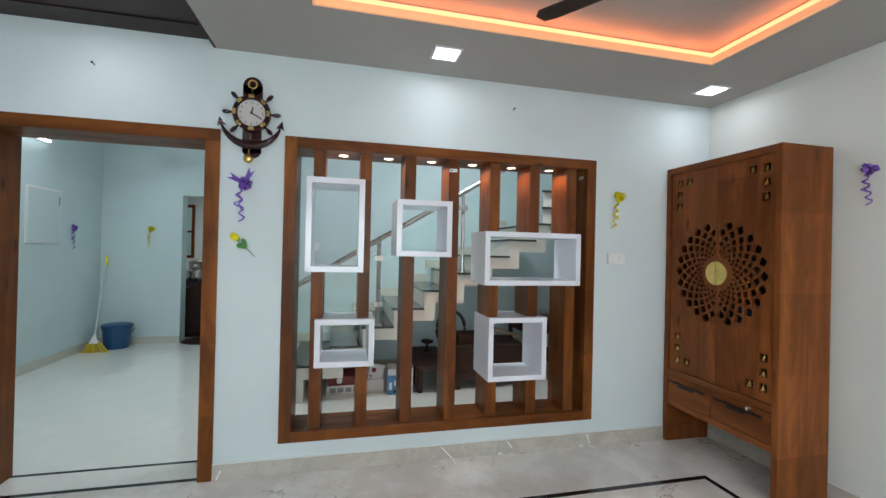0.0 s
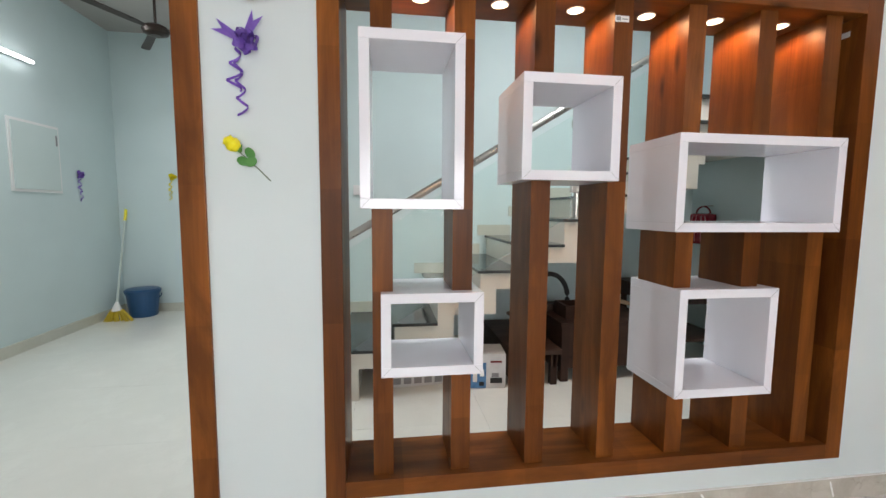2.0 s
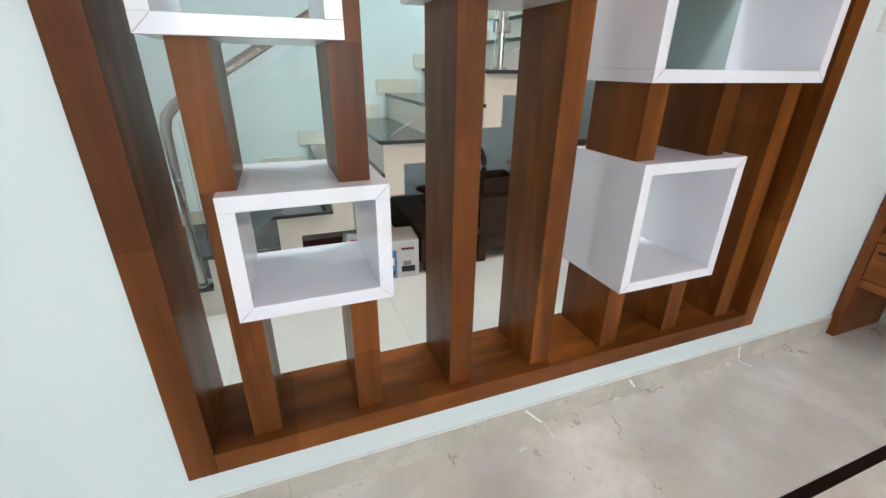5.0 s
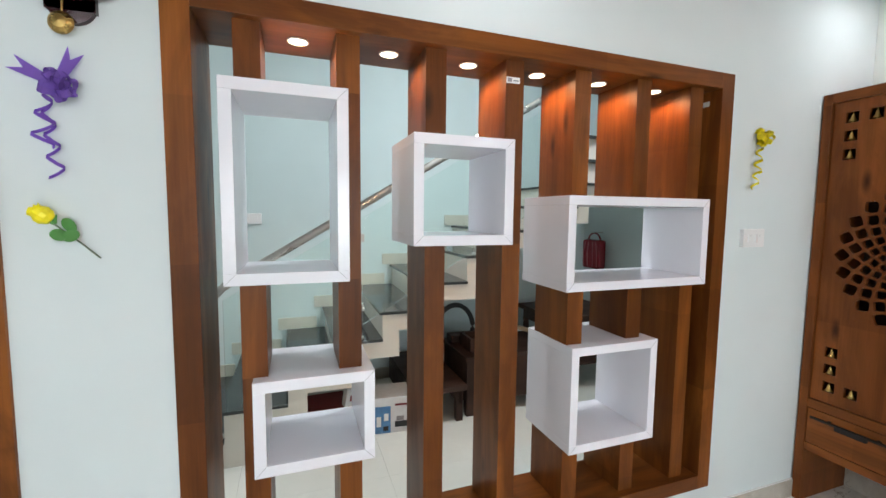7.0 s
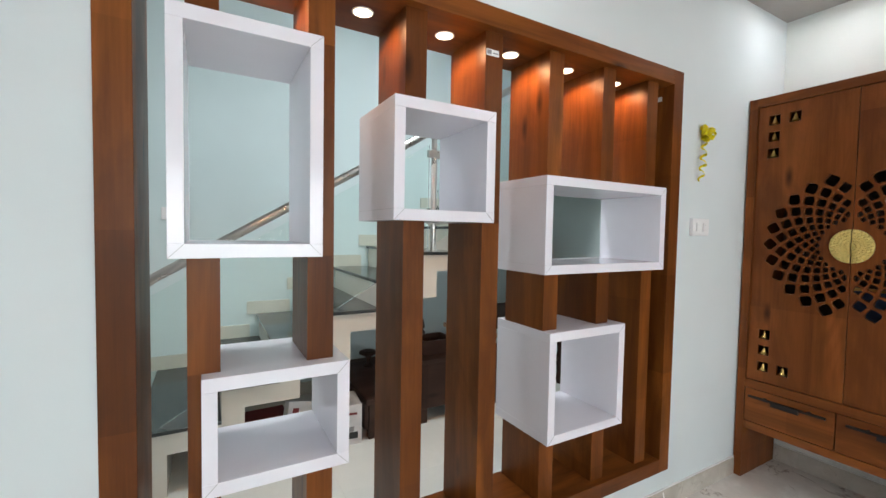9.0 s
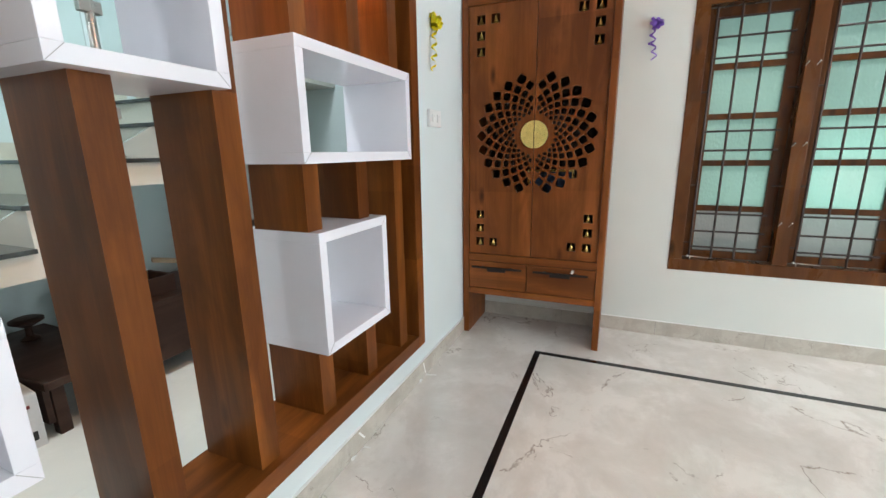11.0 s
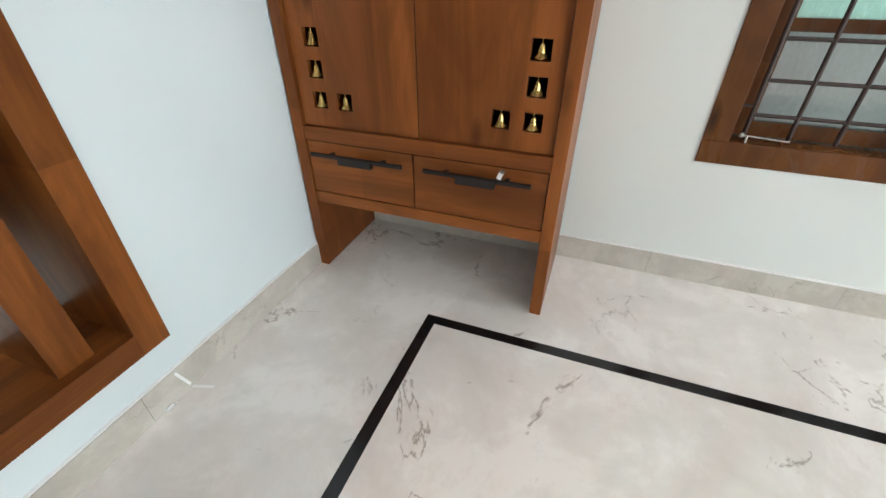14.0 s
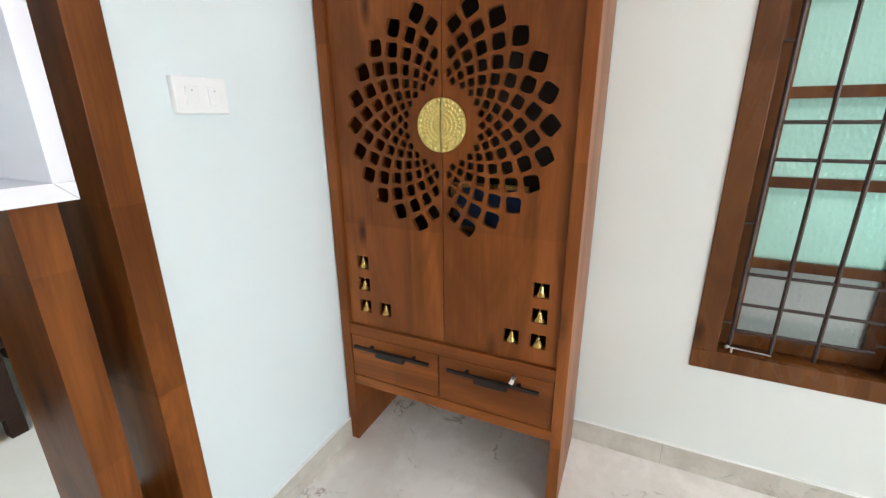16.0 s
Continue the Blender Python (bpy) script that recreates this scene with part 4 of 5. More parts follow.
for k in range(8):
    a = radians(45 * k)
    c, sn = math.cos(a), math.sin(a)
    bm = boxes((-0.017, 0.017, -0.064, -0.056, -0.010, 0.010))
    part("brass_plate", bm, M_BRASS, clock, bevel=0.002, at=pose(0.106 * c, 0, 0.106 * sn, 0, 90 - 45 * k, 0))
    if k not in (2, 6):
        prof = [(0.118, 0.008), (0.132, 0.007), (0.140, 0.011), (0.160, 0.015), (0.178, 0.012), (0.186, 0.004)]
        bm = lathe([(r, z) for z, r in prof], 12)
        part("wheel_handle", bm, M_CLOCKWOOD, clock, at=Matrix.Translation((0, -0.032, 0)) @ Vector((c, 0, sn)).to_track_quat("Z", "Y").to_matrix().to_4x4())
arc = []
for i in range(33):
    a = radians(202 + 136 * i / 32)
    arc.append((0.199 * math.cos(a), -0.040, -0.016 + 0.199 * math.sin(a)))
part("anchor_arm", tube(arc, lambda u: 0.006 + 0.020 * math.sin(math.pi * u) ** 0.8, 10), M_CLOCKWOOD, clock)
for sx in (-1, 1):
    bm = plate([(0, 0.045), (0.026, -0.012), (0.004, -0.004), (-0.026, -0.012)], [], 0.014)
    part("anchor_fluke", bm, M_CLOCKWOOD, clock, at=pose(sx * 0.187, -0.040, -0.083, 90, sx * 14, 0))
part("ring", tube([(0.026 * math.cos(2 * math.pi * i / 24), -0.028, 0.196 + 0.026 * math.sin(2 * math.pi * i / 24)) for i in range(24)], 0.0055, 8, True), M_BRASS, clock, "brass ring")
part("spindle", lathe([(0.004, -0.20), (0.012, -0.18), (0.006, -0.165), (0.012, -0.14), (0.008, -0.12)], 12), M_CLOCKWOOD, clock, at=pose(0, -0.030, 0))
part("spindle", lathe([(0.008, 0.115), (0.012, 0.13), (0.006, 0.145), (0.010, 0.155), (0.003, 0.165)], 12), M_CLOCKWOOD, clock, at=pose(0, -0.030, 0))
part("pendulum_rod", cyl(bmesh.new(), (-0.018, -0.026, -0.29), (-0.004, -0.026, -0.12), 0.003, n=8), M_BRASS, clock)
pend = lathe([(0.0, 0.016), (0.018, 0.013), (0.027, 0.006), (0.031, 0.0), (0.029, -0.004), (0.0, -0.004)], 24)
part("pendulum", pend, M_BRASS, clock, "round brass pendulum", at=pose(-0.018, -0.030, -0.300, 90, 0, 0))


def switch_plate(loc, turn, w, h, label, keys=2):
    t = thing("switch_plate", loc, label, "light switch", turn=turn)
    part("plate", boxes((-w / 2, w / 2, -0.019, 0, -h / 2, h / 2)), M_PLASTIC, t, bevel=0.004)
    for k in range(keys):
        x = (k - (keys - 1) / 2) * w * 0.42
        sw = part("rocker", boxes((x - w * 0.11, x + w * 0.11, -0.0240, -0.0185, -h * 0.24, h * 0.24)), M_PLASTIC, t, bevel=0.0015)
        part("indicator", boxes((x - 0.002, x + 0.002, -0.0248, -0.0239, h * 0.10, h * 0.15)), M_JOINT, sw)
    return t


switch_plate((2.111, WALL_N, 1.394), 0, 0.143, 0.086, "white two-gang switch plate on the pale wall")
switch_plate((-0.255, STAIR_N, 1.44), 0, 0.143, 0.086, "white two-gang switch plate on the mint stair wall")
for x, y, z in ((1.258, WALL_N, 2.440), (-1.308, WALL_N, 2.445)):
    n = thing("wall_plug", (x, y, z), "dark plug and nail stub in the wall", "nail")
    bm = cyl(bmesh.new(), (0, -0.028, 0.004), (0, 0.0, 0), 0.0035, n=10)
    ball(bm, (0, -0.028, 0.004), 0.007, (1, 0.6, 1), 10, 6)
    part("nail", bm, M_IRON, n)
for x, y, z, turn, label in ((0.806, 2.806, 1.985, 0, "white printed sticker on a wooden post"), (1.8575, 2.86, 2.005, -90, "white printed sticker on the partition frame")):
    s_ = thing("sticker", (x, y, z), label, "sticker", turn=turn)
    if turn == 0:
        part("paper", boxes((0.0, 0.055, -0.0012, 0, -0.011, 0.011)), M_TAPE, s_)
        part("print_block", boxes((0.004, 0.022, -0.0018, -0.0011, -0.007, 0.007)), M_SEAM, s_)
        part("print_block", boxes((0.028, 0.05, -0.0018, -0.0011, -0.003, 0.001)), M_SEAM, s_)
    else:
        part("paper", boxes((-0.028, 0.028, -0.0012, 0, -0.011, 0.011)), M_TAPE, s_)
        part("print_block", boxes((-0.024, -0.006, -0.0018, -0.0011, -0.007, 0.007)), M_SEAM, s_)

# ---- ceiling fittings ----
for i, (px, py, z) in enumerate([(x, y, CEIL) for x, y in PANEL_LIGHTS] + [(-1.22, y, CEIL + 0.043) for y in (2.36, 0.46, -1.48)]):
    pl = thing("panel_light", (px, py, z), "square white glowing ceiling panel light", "ceiling light", "panel lights")
    rim = boxes((-0.085, 0.085, -0.085, -0.072, -0.006, 0), (-0.085, 0.085, 0.072, 0.085, -0.006, 0), (-0.085, -0.072, -0.072, 0.072, -0.006, 0), (0.072, 0.085, -0.072, 0.072, -0.006, 0))
    part("frame", rim, M_PLASTIC, pl)
    part("diffuser", boxes((-0.072, 0.072, -0.072, 0.072, -0.004, 0)), M_LED, pl, "glowing white diffuser")


def ceiling_fan(loc, turn, drop, label):
    f_ = thing("ceiling_fan", loc, label, "fan", turn=turn)
    part("rod", cyl(bmesh.new(), (0, 0, 0), (0, 0, -drop), 0.012, n=12), M_FANBROWN, f_)
    part("canopy", lathe([(0.0, 0), (0.06, 0), (0.055, -0.03), (0.02, -0.07), (0.0, -0.07)], 20), M_FANBROWN, f_)
    motor = lathe([(0.0, 0.05), (0.05, 0.045), (0.10, 0.02), (0.115, -0.01), (0.10, -0.04), (0.05, -0.06), (0.0, -0.062)], 28)
    part("motor", motor, M_FANBROWN, f_, at=pose(0, 0, -drop))
    for k in range(3):
        bm = plate([(0.10, -0.02), (0.20, -0.034), (0.60, -0.044), (0.650, -0.036), (0.665, 0.012), (0.64, 0.036), (0.20, 0.034), (0.10, 0.02)], [], 0.006)
        part("blade", bm, M_FANBROWN, f_, at=pose(0, 0, -drop, 0, 0, 120 * k) @ pose(0, 0, 0, 7, 0, 0))
    return f_


ceiling_fan((1.280, 1.105, CEIL + 0.12), 126, 0.315, "dark brown ceiling fan hanging from the tray ceiling")
ceiling_fan((-2.18, 5.70, HALL_CEIL), 5, 0.36, "dark brown ceiling fan in the mint hall")

# ---- floor bits by the skirting ----
for x, y, turn, w, l in ((0.866, 2.732, 84, 0.008, 0.085), (0.733, 2.690, 8, 0.012, 0.036), (1.928, 2.742, -72, 0.010, 0.060), (1.290, 2.752, -80, 0.009, 0.030)):
    tp = thing("tape_scrap", (x, y, 0), "scrap of white masking tape stuck to the marble floor", "tape", turn=turn)
    part("strip", boxes((-l / 2, l / 2, -w / 2, w / 2, 0, 0.0012)), M_TAPE, tp)
for x, z, tilt, l in ((0.822, 0.044, 43, 0.112), (-0.604, 0.034, -22, 0.06), (1.905, 0.05, 18, 0.075), (1.282, 0.06, 38, 0.06)):
    tp = thing("tape_scrap", (x, WALL_N - 0.012, z), "scrap of white masking tape stuck to the skirting", "tape")
    part("strip", boxes((-0.004, 0.004, -0.0012, 0, -l / 2, l / 2)), M_TAPE, tp, at=pose(0, 0, 0, 0, -tilt, 0))
# two small white lumps at the foot of the skirting
for x in (1.842, 1.205):
    lump = thing("white_lump", (x, WALL_N - 0.018, 0), "small white lump on the floor by the skirting", "crumb")
    bm = ball(bmesh.new(), (0, 0, 0.007), 0.009, (1.6, 0.6, 0.8), 8, 6)
    for k, v_ in enumerate(bm.verts):
        v_.co *= 1 + 0.18 * math.sin(k * 2.7)
    ball(bm, (0.018, 0.001, 0.004), 0.005, (1.2, 0.7, 0.8), 7, 5)
    part("crumb", bm, M_TAPE, lump)
key = thing("drawer_key", (CX + 0.002, CY0 + 0.172, 0.500), "small key with a white paper tag in the drawer lock", "key")
part("lock", cyl(bmesh.new(), (0.008, 0, 0), (-0.006, 0, 0), 0.008, n=14), M_STEEL, key)
part("tag", boxes((-0.026, -0.0245, -0.007, 0.007, -0.012, 0.008)), M_TAPE, key, "white paper tag", at=pose(0, 0, 0, 20, 0, 0))
part("blade", boxes((-0.024, -0.006, -0.0015, 0.0015, -0.005, 0.005)), M_STEEL, key)

# ---- hall seen through the doorway ----
tb = thing("tube_light", (HALL_W, 5.165, 2.565), "glowing white tube light on the mint wall", "tube light")
part("batten", boxes((0, 0.03, -0.47, 0.47, -0.015, 0.02)), M_PLASTIC, tb, bevel=0.003)
part("tube", cyl(bmesh.new(), (0.045, -0.455, 0), (0.045, 0.455, 0), 0.013, n=14), M_TUBE, tb, "glowing white tube")
db = thing("panel_cover", (HALL_W, 5.62, 1.406), "flat white cover of a fuse board in the wall", "fuse box")
part("frame", boxes((0, 0.014, -0.28, 0.28, 0, 0.635)), M_PLASTIC, db, bevel=0.003)
part("cover", boxes((0.014, 0.022, -0.257, 0.257, 0.025, 0.61)), paint("cover_paint", (0.62, 0.72, 0.71)), db, bevel=0.002)
part("latch", boxes((0.021, 0.027, 0.225, 0.24, 0.45, 0.55)), M_SEAM, db)

bk = thing("bucket", (-2.90, 6.575, 0), "blue plastic bucket with a lid standing on the floor", "bucket")
part("body", lathe([(0.0, 0.0), (0.135, 0.0), (0.142, 0.01), (0.168, 0.27), (0.178, 0.272), (0.178, 0.29), (0.160, 0.29), (0.132, 0.02), (0.0, 0.02)], 32), M_BUCKET, bk)
part("lid", lathe([(0.182, 0.285), (0.184, 0.31), (0.165, 0.325), (0.10, 0.335), (0.0, 0.338)], 32), M_BUCKET, bk, "blue plastic lid")
part("handle", tube([(0.178 * math.cos(a) + 0.02, 0.02, 0.27 - 0.10 * math.sin(a)) for a in [math.pi * (0.02 + 0.2 * i / 8) for i in range(9)]], 0.006, 8), M_BUCKET, bk)
br = thing("broom", (-3.045, 6.33, 0), "yellow bristle broom leaning in the wall corner", "broom")
bm = bmesh.new()
rnd = random.Random(4)
for k in range(70):
    u, v = rnd.uniform(-1, 1), rnd.uniform(-1, 1)
    cyl(bm, (u * 0.06, v * 0.02, 0.13), (u * 0.15 + 0.01, v * 0.045, 0.0), 0.006, 0.005, 5)
part("bristles", bm, plain("yellow_broom_bristle", (0.62, 0.45, 0.03), 0.6), br, "yellow bristles")
part("head", tube([(0, 0, 0.12), (0, 0, 0.17), (0.003, 0.003, 0.22)], lambda u: 0.055 - 0.042 * u, 12), M_TAPE, br, "pale plastic broom head")
part("handle", cyl(bmesh.new(), (0.003, 0.003, 0.21), (-0.060, 0.35, 1.12), 0.011, n=10), plain("pale_grey_handle", (0.55, 0.62, 0.58), 0.4), br)
part("grip", cyl(bmesh.new(), (-0.060, 0.35, 1.12), (-0.067, 0.395, 1.25), 0.015, n=10), M_YELLOW, br, "yellow plastic grip")

# kitchen beyond the opening
kc = thing("kitchen_cabinet", (-2.52, 7.14, 0), "dark brown lower kitchen cabinet with a black counter", "cabinet")
part("body", boxes((0, 1.7, 0, 0.6, 0.08, 0.86)), M_CEILWOOD, kc, bevel=0.003)
part("plinth", boxes((0.02, 1.68, 0.05, 0.6, 0, 0.08)), M_CEILWOOD, kc)
for k in range(3):
    dd = part("door", boxes((0.02 + 0.55 * k, 0.55 + 0.55 * k, -0.018, 0, 0.10, 0.84)), M_CEILWOOD, kc, bevel=0.002)
    part("handle", cyl(bmesh.new(), (0.12 + 0.55 * k, -0.035, 0.78), (0.32 + 0.55 * k, -0.035, 0.78), 0.006, n=8), M_STEEL, dd)
kt = thing("worktop", (-2.54, 7.12, 0.86), "black granite kitchen counter top", "counter")
part("slab", boxes((0, 1.74, 0, 0.63, 0, 0.035)), M_BLACK, kt, bevel=0.004)
for x, y, r, h in ((-2.52, 7.80, 0.10, 0.12), (-2.32, 7.78, 0.09, 0.16), (-2.42, 8.02, 0.11, 0.26), (-2.15, 7.95, 0.13, 0.36), (-1.9, 7.9, 0.12, 0.2)):
    p_ = thing("steel_pot", (x + 0.18, y - 0.48, 0.895), "shiny steel cooking pot on the black counter", "pot", "kitchen pots")
    part("body", lathe([(0, 0), (r * 0.9, 0), (r, h * 0.15), (r, h * 0.9), (r * 1.08, h), (r * 0.95, h), (r * 0.9, h * 0.2), (0, h * 0.1)], 20), M_STEEL, p_)
    lid = part("lid", lathe([(r * 1.05, h + 0.002), (r * 0.7, h + 0.02), (0.015, h + 0.03), (0.015, h + 0.05), (0, h + 0.05)], 20), M_STEEL, p_)
mt = thing("door_mat", (-1.93, 6.90, 0), "dark woven floor mat in the kitchen opening", "mat")
part("mat", lathe([(0, 0.0), (0.28, 0.0), (0.29, 0.006), (0.27, 0.012), (0, 0.012)], 28), M_DARKWOOD, mt)
kw = thing("window_2", (-3.50, 10.0, 1.15), "red-brown wooden kitchen window with bright panes", "window", kind="structure")
part("frame", boxes((-0.44, 0.44, -0.02, 0.10, 0, 0.06), (-0.44, 0.44, -0.02, 0.10, 1.09, 1.15), (-0.44, -0.38, -0.02, 0.10, 0.06, 1.09), (0.38, 0.44, -0.02, 0.10, 0.06, 1.09), (0.18, 0.24, -0.01, 0.08, 0.06, 1.09), (0.24, 0.38, 0.0, 0.06, 0.55, 0.59)), M_WOOD_Z, kw)
for x0, x1 in ((-0.38, 0.18), (0.24, 0.38)):
    part("pane", boxes((x0, x1, 0.03, 0.036, 0.06, 1.09)), M_FROST, kw)

# ---- things under the stairs ----
bn = thing("low_bench", (0.82, 4.06, 0), "low dark old wooden bench under the stairs", "bench")
part("seat", boxes((0, 0.39, 0, 0.86, 0.235, 0.275)), M_DARKWOOD, bn, bevel=0.006)
part("side_board", boxes((0.0, 0.025, 0.03, 0.83, 0.07, 0.2345)), M_DARKWOOD, bn, bevel=0.003)
part("side_board", boxes((0.335, 0.36, 0.03, 0.83, 0.13, 0.2345)), M_DARKWOOD, bn, bevel=0.003)
for x in (0.03, 0.32):
    for y in (0.03, 0.78):
        part("leg", boxes((x - 0.0, x + 0.05, y, y + 0.05, 0, 0.2345)), M_DARKWOOD, bn, bevel=0.004)
pb = thing("pedestal_bowl", (1.055, 4.70, 0.275), "dark turned wooden pedestal bowl on the bench", "bowl")
pb.scale = (0.72, 0.72, 0.62)
part("bowl", lathe([(0.0, 0.0), (0.055, 0.0), (0.06, 0.012), (0.024, 0.04), (0.020, 0.11), (0.06, 0.14), (0.10, 0.165), (0.10, 0.185), (0.07, 0.20), (0, 0.205)], 24), M_DARKWOOD, pb)
ch = thing("wooden_chest", (1.235, 4.13, 0), "dark old wooden chest on short legs under the stairs", "chest")
part("body", boxes((0, 0.75, 0, 0.5, 0.10, 0.42)), M_DARKWOOD, ch, bevel=0.006)
part("lid", boxes((-0.015, 0.765, -0.015, 0.5, 0.421, 0.452)), M_DARKWOOD, ch, bevel=0.005)
for x in (0.0, 0.69):
    for y in (0.0, 0.44):
        part("leg", boxes((x, x + 0.06, y, y + 0.06, 0, 0.10)), M_DARKWOOD, ch, bevel=0.004)
part("hasp", boxes((0.35, 0.39, -0.012, 0.0, 0.33, 0.43)), M_BRASS, ch, bevel=0.002)
tr = thing("wooden_tray_box", (1.30, 4.22, 0.452), "small dark carved wooden box on the chest", "box")
part("box_body", boxes((0, 0.26, 0, 0.02, 0, 0.10), (0, 0.26, 0.20, 0.22, 0, 0.10), (0, 0.02, 0.02, 0.20, 0, 0.10), (0.24, 0.26, 0.02, 0.20, 0, 0.10), (0.02, 0.24, 0.02, 0.20, 0, 0.02)), M_DARKWOOD, tr)
hp = thing("black_hoop_handle", (1.06 + 0.20, 4.53, 0.452), "black curved hoop handle standing on the chest", "hoop")
part("hoop", tube([(0.03 + 0.16 * math.cos(a), 0, 0.10 + 0.20 * math.sin(a)) for a in [math.pi * (1.18 - 1.36 * i / 24) for i in range(25)]], 0.020, 10), M_INK, hp)
part("base", boxes((-0.02, 0.24, -0.06, 0.06, 0, 0.060)), M_DARKWOOD, hp, bevel=0.008)
ot = thing("old_side_table", (2.05, 4.22, 0), "dark old wooden table with turned legs and a shelf", "table")
part("tabletop", boxes((0, 0.72, 0, 0.62, 0.62, 0.66)), M_DARKWOOD, ot, bevel=0.005)
part("apron", boxes((0.04, 0.68, 0.04, 0.58, 0.53, 0.619)), M_DARKWOOD, ot)
part("shelf", boxes((0.04, 0.68, 0.04, 0.58, 0.22, 0.245)), M_DARKWOOD, ot, bevel=0.003)
for x in (0.06, 0.66):
    for y in (0.06, 0.56):
        part("leg", lathe([(0.018, 0.0), (0.028, 0.04), (0.020, 0.10), (0.030, 0.20), (0.030, 0.25), (0.018, 0.30), (0.032, 0.42), (0.024, 0.50), (0.032, 0.53)], 14), M_DARKWOOD, ot, at=pose(x, y, 0))
pk = thing("wooden_plank", (1.86, 4.50, 0.47), "pale wooden plank lying across the old furniture", "plank")
part("plank", boxes((-0.22, 0.25, -0.03, 0.03, -0.012, 0.012)), plain("pale_raw_wood", (0.42, 0.33, 0.22), 0.6), pk, at=pose(0, -0.02, 0.06, 0, 12, -25))
cb = thing("appliance_carton", (0.548, 4.10, 0), "blue and white printed appliance carton on the floor", "carton", turn=-6)
part("carton", boxes((0, 0.25, 0, 0.24, 0, 0.25)), M_CARD, cb, bevel=0.003)
part("printed_panel", boxes((-0.001, 0.11, -0.0022, -0.0006, 0.003, 0.19)), M_CARDBLUE, cb, "blue printed panel")
for x0, z0, w, h, m_ in ((0.015, 0.05, 0.03, 0.07, M_TAPE), (0.06, 0.02, 0.035, 0.03, M_INK), (0.065, 0.09, 0.03, 0.05, M_TAPE), (0.14, 0.04, 0.085, 0.04, M_INK), (0.15, 0.085, 0.05, 0.03, M_SEAM), (0.14, 0.19, 0.08, 0.014, M_CARDRED)):
    part("print_block", boxes((x0, x0 + w, -0.0034, -0.0023 if x0 < 0.11 else -0.0006, z0, z0 + h)), m_, cb)
rc = thing("flat_carton", (-0.03, 4.18, 0), "flat red and white printed carton on the floor", "carton", turn=3)
part("carton", boxes((0, 0.42, 0, 0.30, 0, 0.085)), M_CARD, rc, bevel=0.003)
part("upper_carton", boxes((0.01, 0.43, 0.01, 0.29, 0.0855, 0.17)), M_CARDRED, rc, "red printed carton", 0.003)
for k in range(5):
    part("print_block", boxes((0.03 + 0.075 * k, 0.085 + 0.075 * k, -0.0016, -0.0004, 0.02, 0.065)), M_SEAM, rc)
part("print_block", cyl(bmesh.new(), (0.12, 0.0085, 0.13), (0.12, 0.0096, 0.13), 0.028, n=18), M_CARD, rc)
lf = thing("paper_carton", (0.36, 4.20, 0.11), "crumpled white printed paper carton leaning on boxes", "carton", turn=14)
part("carton", boxes((0, 0.16, 0, 0.06, 0, 0.15)), M_CARD, lf, bevel=0.004, at=pose(0, 0, 0.03, -12, 14, 0))
part("print_block", boxes((0.03, 0.07, -0.0015, -0.0004, 0.07, 0.11)), M_CARDRED, lf, at=pose(0, 0, 0.03, -12, 14, 0))
lb = thing("small_carton", (0.35, 4.20, 0), "small closed cardboard box on the floor", "carton")
part("carton", boxes((0, 0.17, 0.0, 0.2, 0, 0.128)), M_CARD, lb, bevel=0.003)
bg = thing("red_bag", (WALL_E - 0.098, 4.78, 0.97), "dark red glossy handbag hanging on the wall", "bag", turn=-90)
bg.scale = (1.25, 1.25, 1.25)
bm = boxes((-0.10, 0.10, -0.035, 0.035, 0.0, 0.23))
part("bag_body", bm, M_RED, bg, bevel=0.024)
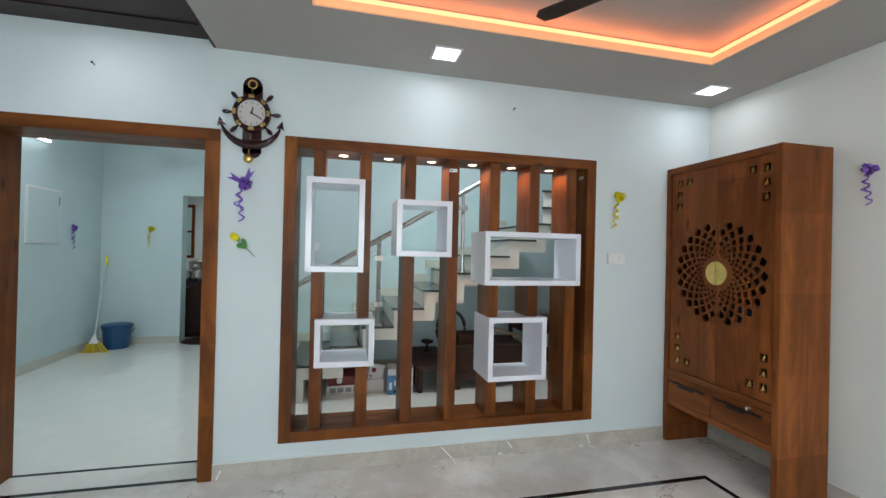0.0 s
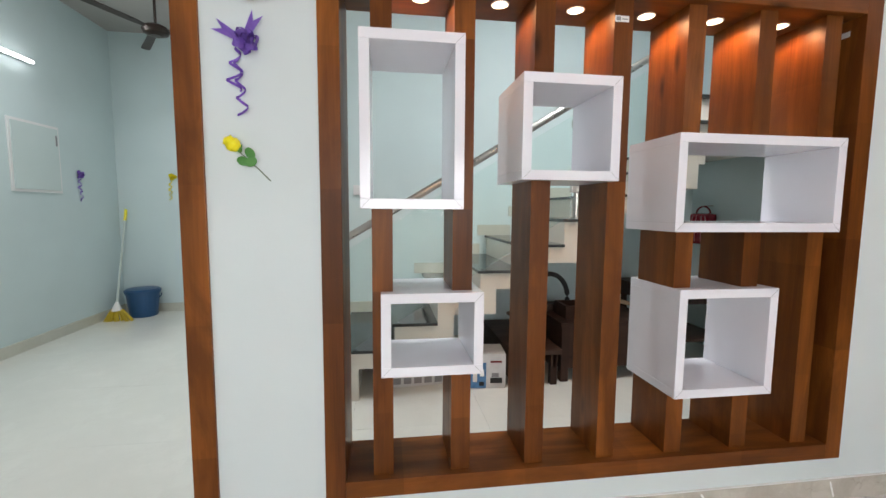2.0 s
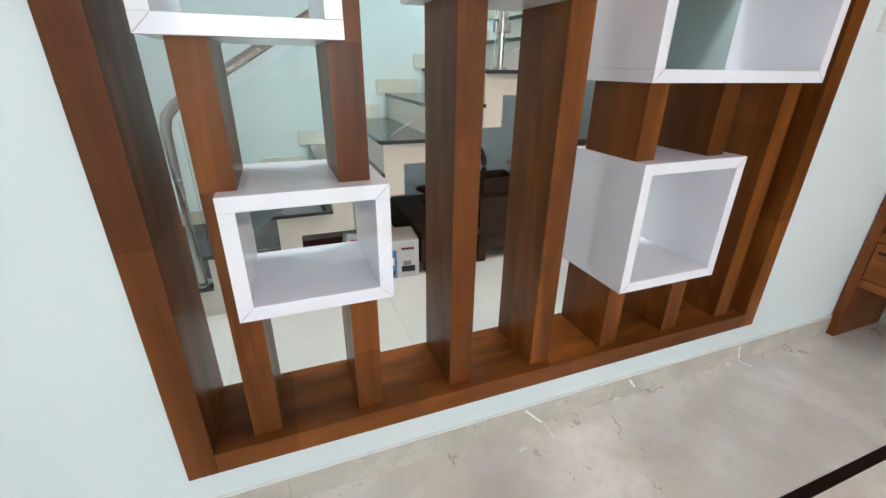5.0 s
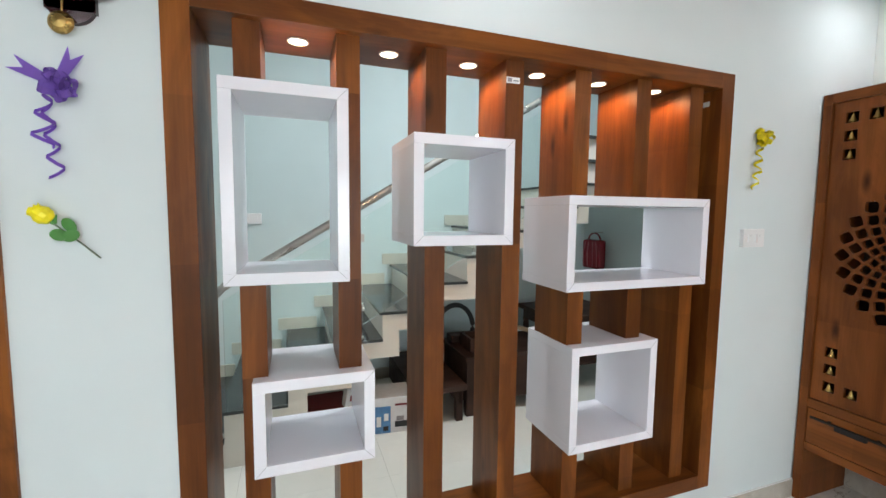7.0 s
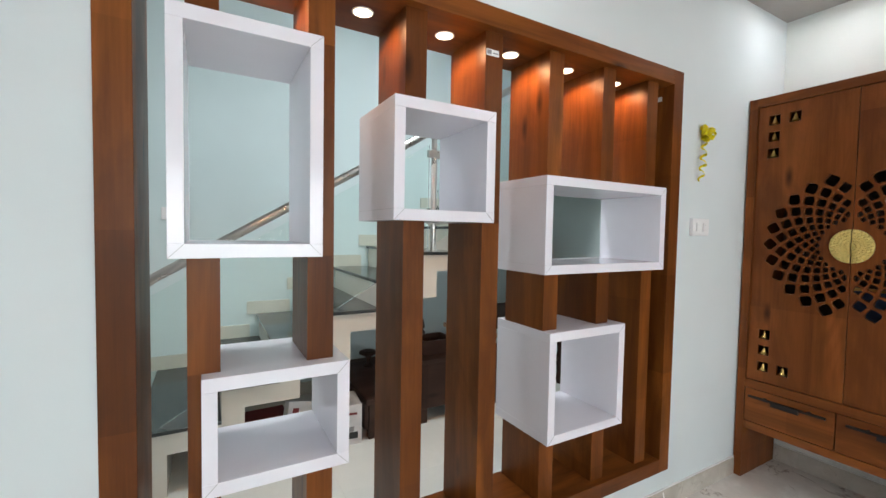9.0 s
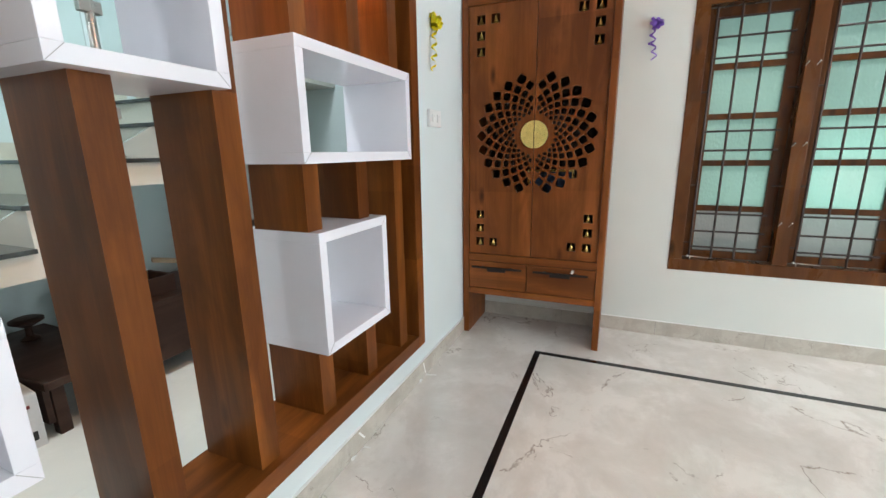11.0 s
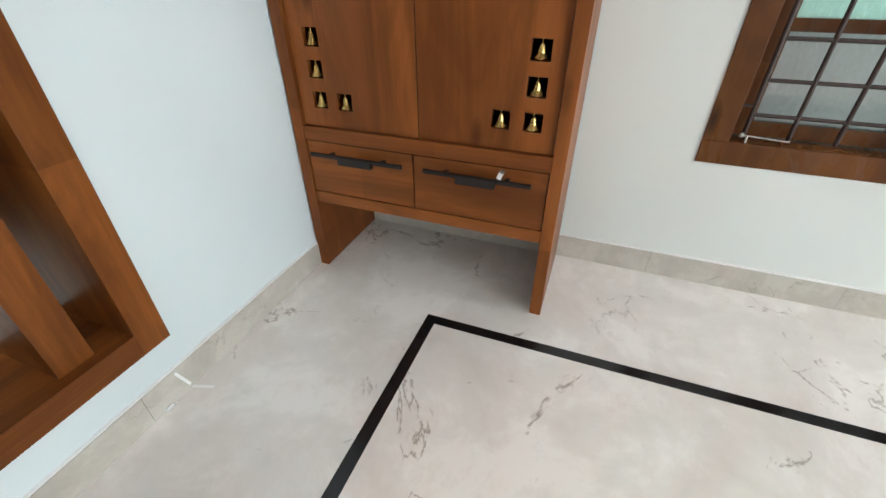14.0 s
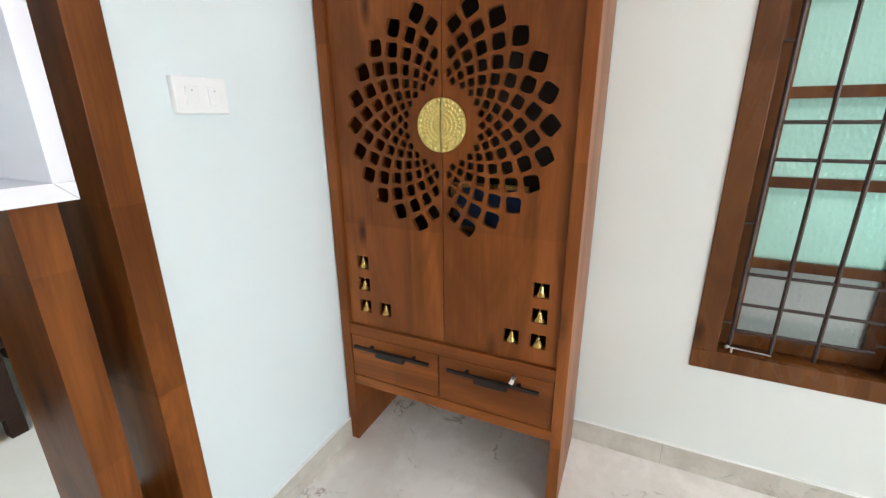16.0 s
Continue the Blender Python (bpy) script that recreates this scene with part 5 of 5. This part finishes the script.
part("strap", tube([(0.07 * math.cos(a), 0, 0.22 + 0.06 * math.sin(a)) for a in [math.pi * i / 12 for i in range(13)]], 0.006, 8), M_RED, bg)
for x in (-0.075, -0.03, 0.03, 0.075):
    part("piping", tube([(x, -0.034, 0.02), (x * 1.05, -0.040, 0.12), (x * 0.8, -0.034, 0.21)], 0.004, 6), plain("pink_piping", (0.42, 0.16, 0.18), 0.4), bg, "pinkish piping")
part("hook", cyl(bmesh.new(), (0, 0.078, 0.285), (0, -0.01, 0.282), 0.004, n=8), M_STEEL, bg)

# ---- floor and skirting pieces ----
for ix in range(9):
    for iy in range(9):
        t_ = new("tile", tile_mesh)
        t_.location = (-4.25 + 0.8 * ix, 2.83 + 0.8 * iy, 0)
        t_.parent = hall_floor
for k in range(7):
    x0 = -0.64 + 0.61 * k
    part("skirting_tile", boxes((x0, min(x0 + 0.6085, WALL_E - 0.012), W0 - 0.012, W0 - 0.0088, 0, 0.095)), M_SKIRT, SKIRTS[0])
    if x0 + 0.61 > WALL_E:
        break
for k in range(9):
    y0 = W0 - 0.012 - 0.61 * k
    part("skirting_tile", boxes((WALL_E - 0.012, WALL_E - 0.0088, max(y0 - 0.6085, WALL_S), y0, 0, 0.095)), M_SKIRT, SKIRTS[1])

# unseen window assumed behind the walk; an area lamp before it gives the daylight
sw = thing("assumed_window", (0.4, WALL_S, 0.6), "unseen, assumed wide teak window with frosted panes in the rear wall", "window", kind="structure")
part("frame", boxes((-1.2, 1.2, -0.13, -0.02, 0, 0.06), (-1.2, 1.2, -0.13, -0.02, 1.44, 1.5), (-1.2, -1.14, -0.13, -0.02, 0.06, 1.44), (1.14, 1.2, -0.13, -0.02, 0.06, 1.44)), M_TEAK, sw)
for x in (-0.41, 0.35):
    part("mullion", boxes((x, x + 0.06, -0.13, -0.02, 0.06, 1.44)), M_TEAK, sw)
for x0, x1 in ((-1.14, -0.41), (-0.35, 0.35), (0.41, 1.14)):
    part("pane", boxes((x0, x1, -0.08, -0.075, 0.06, 1.44)), M_FROST, sw)
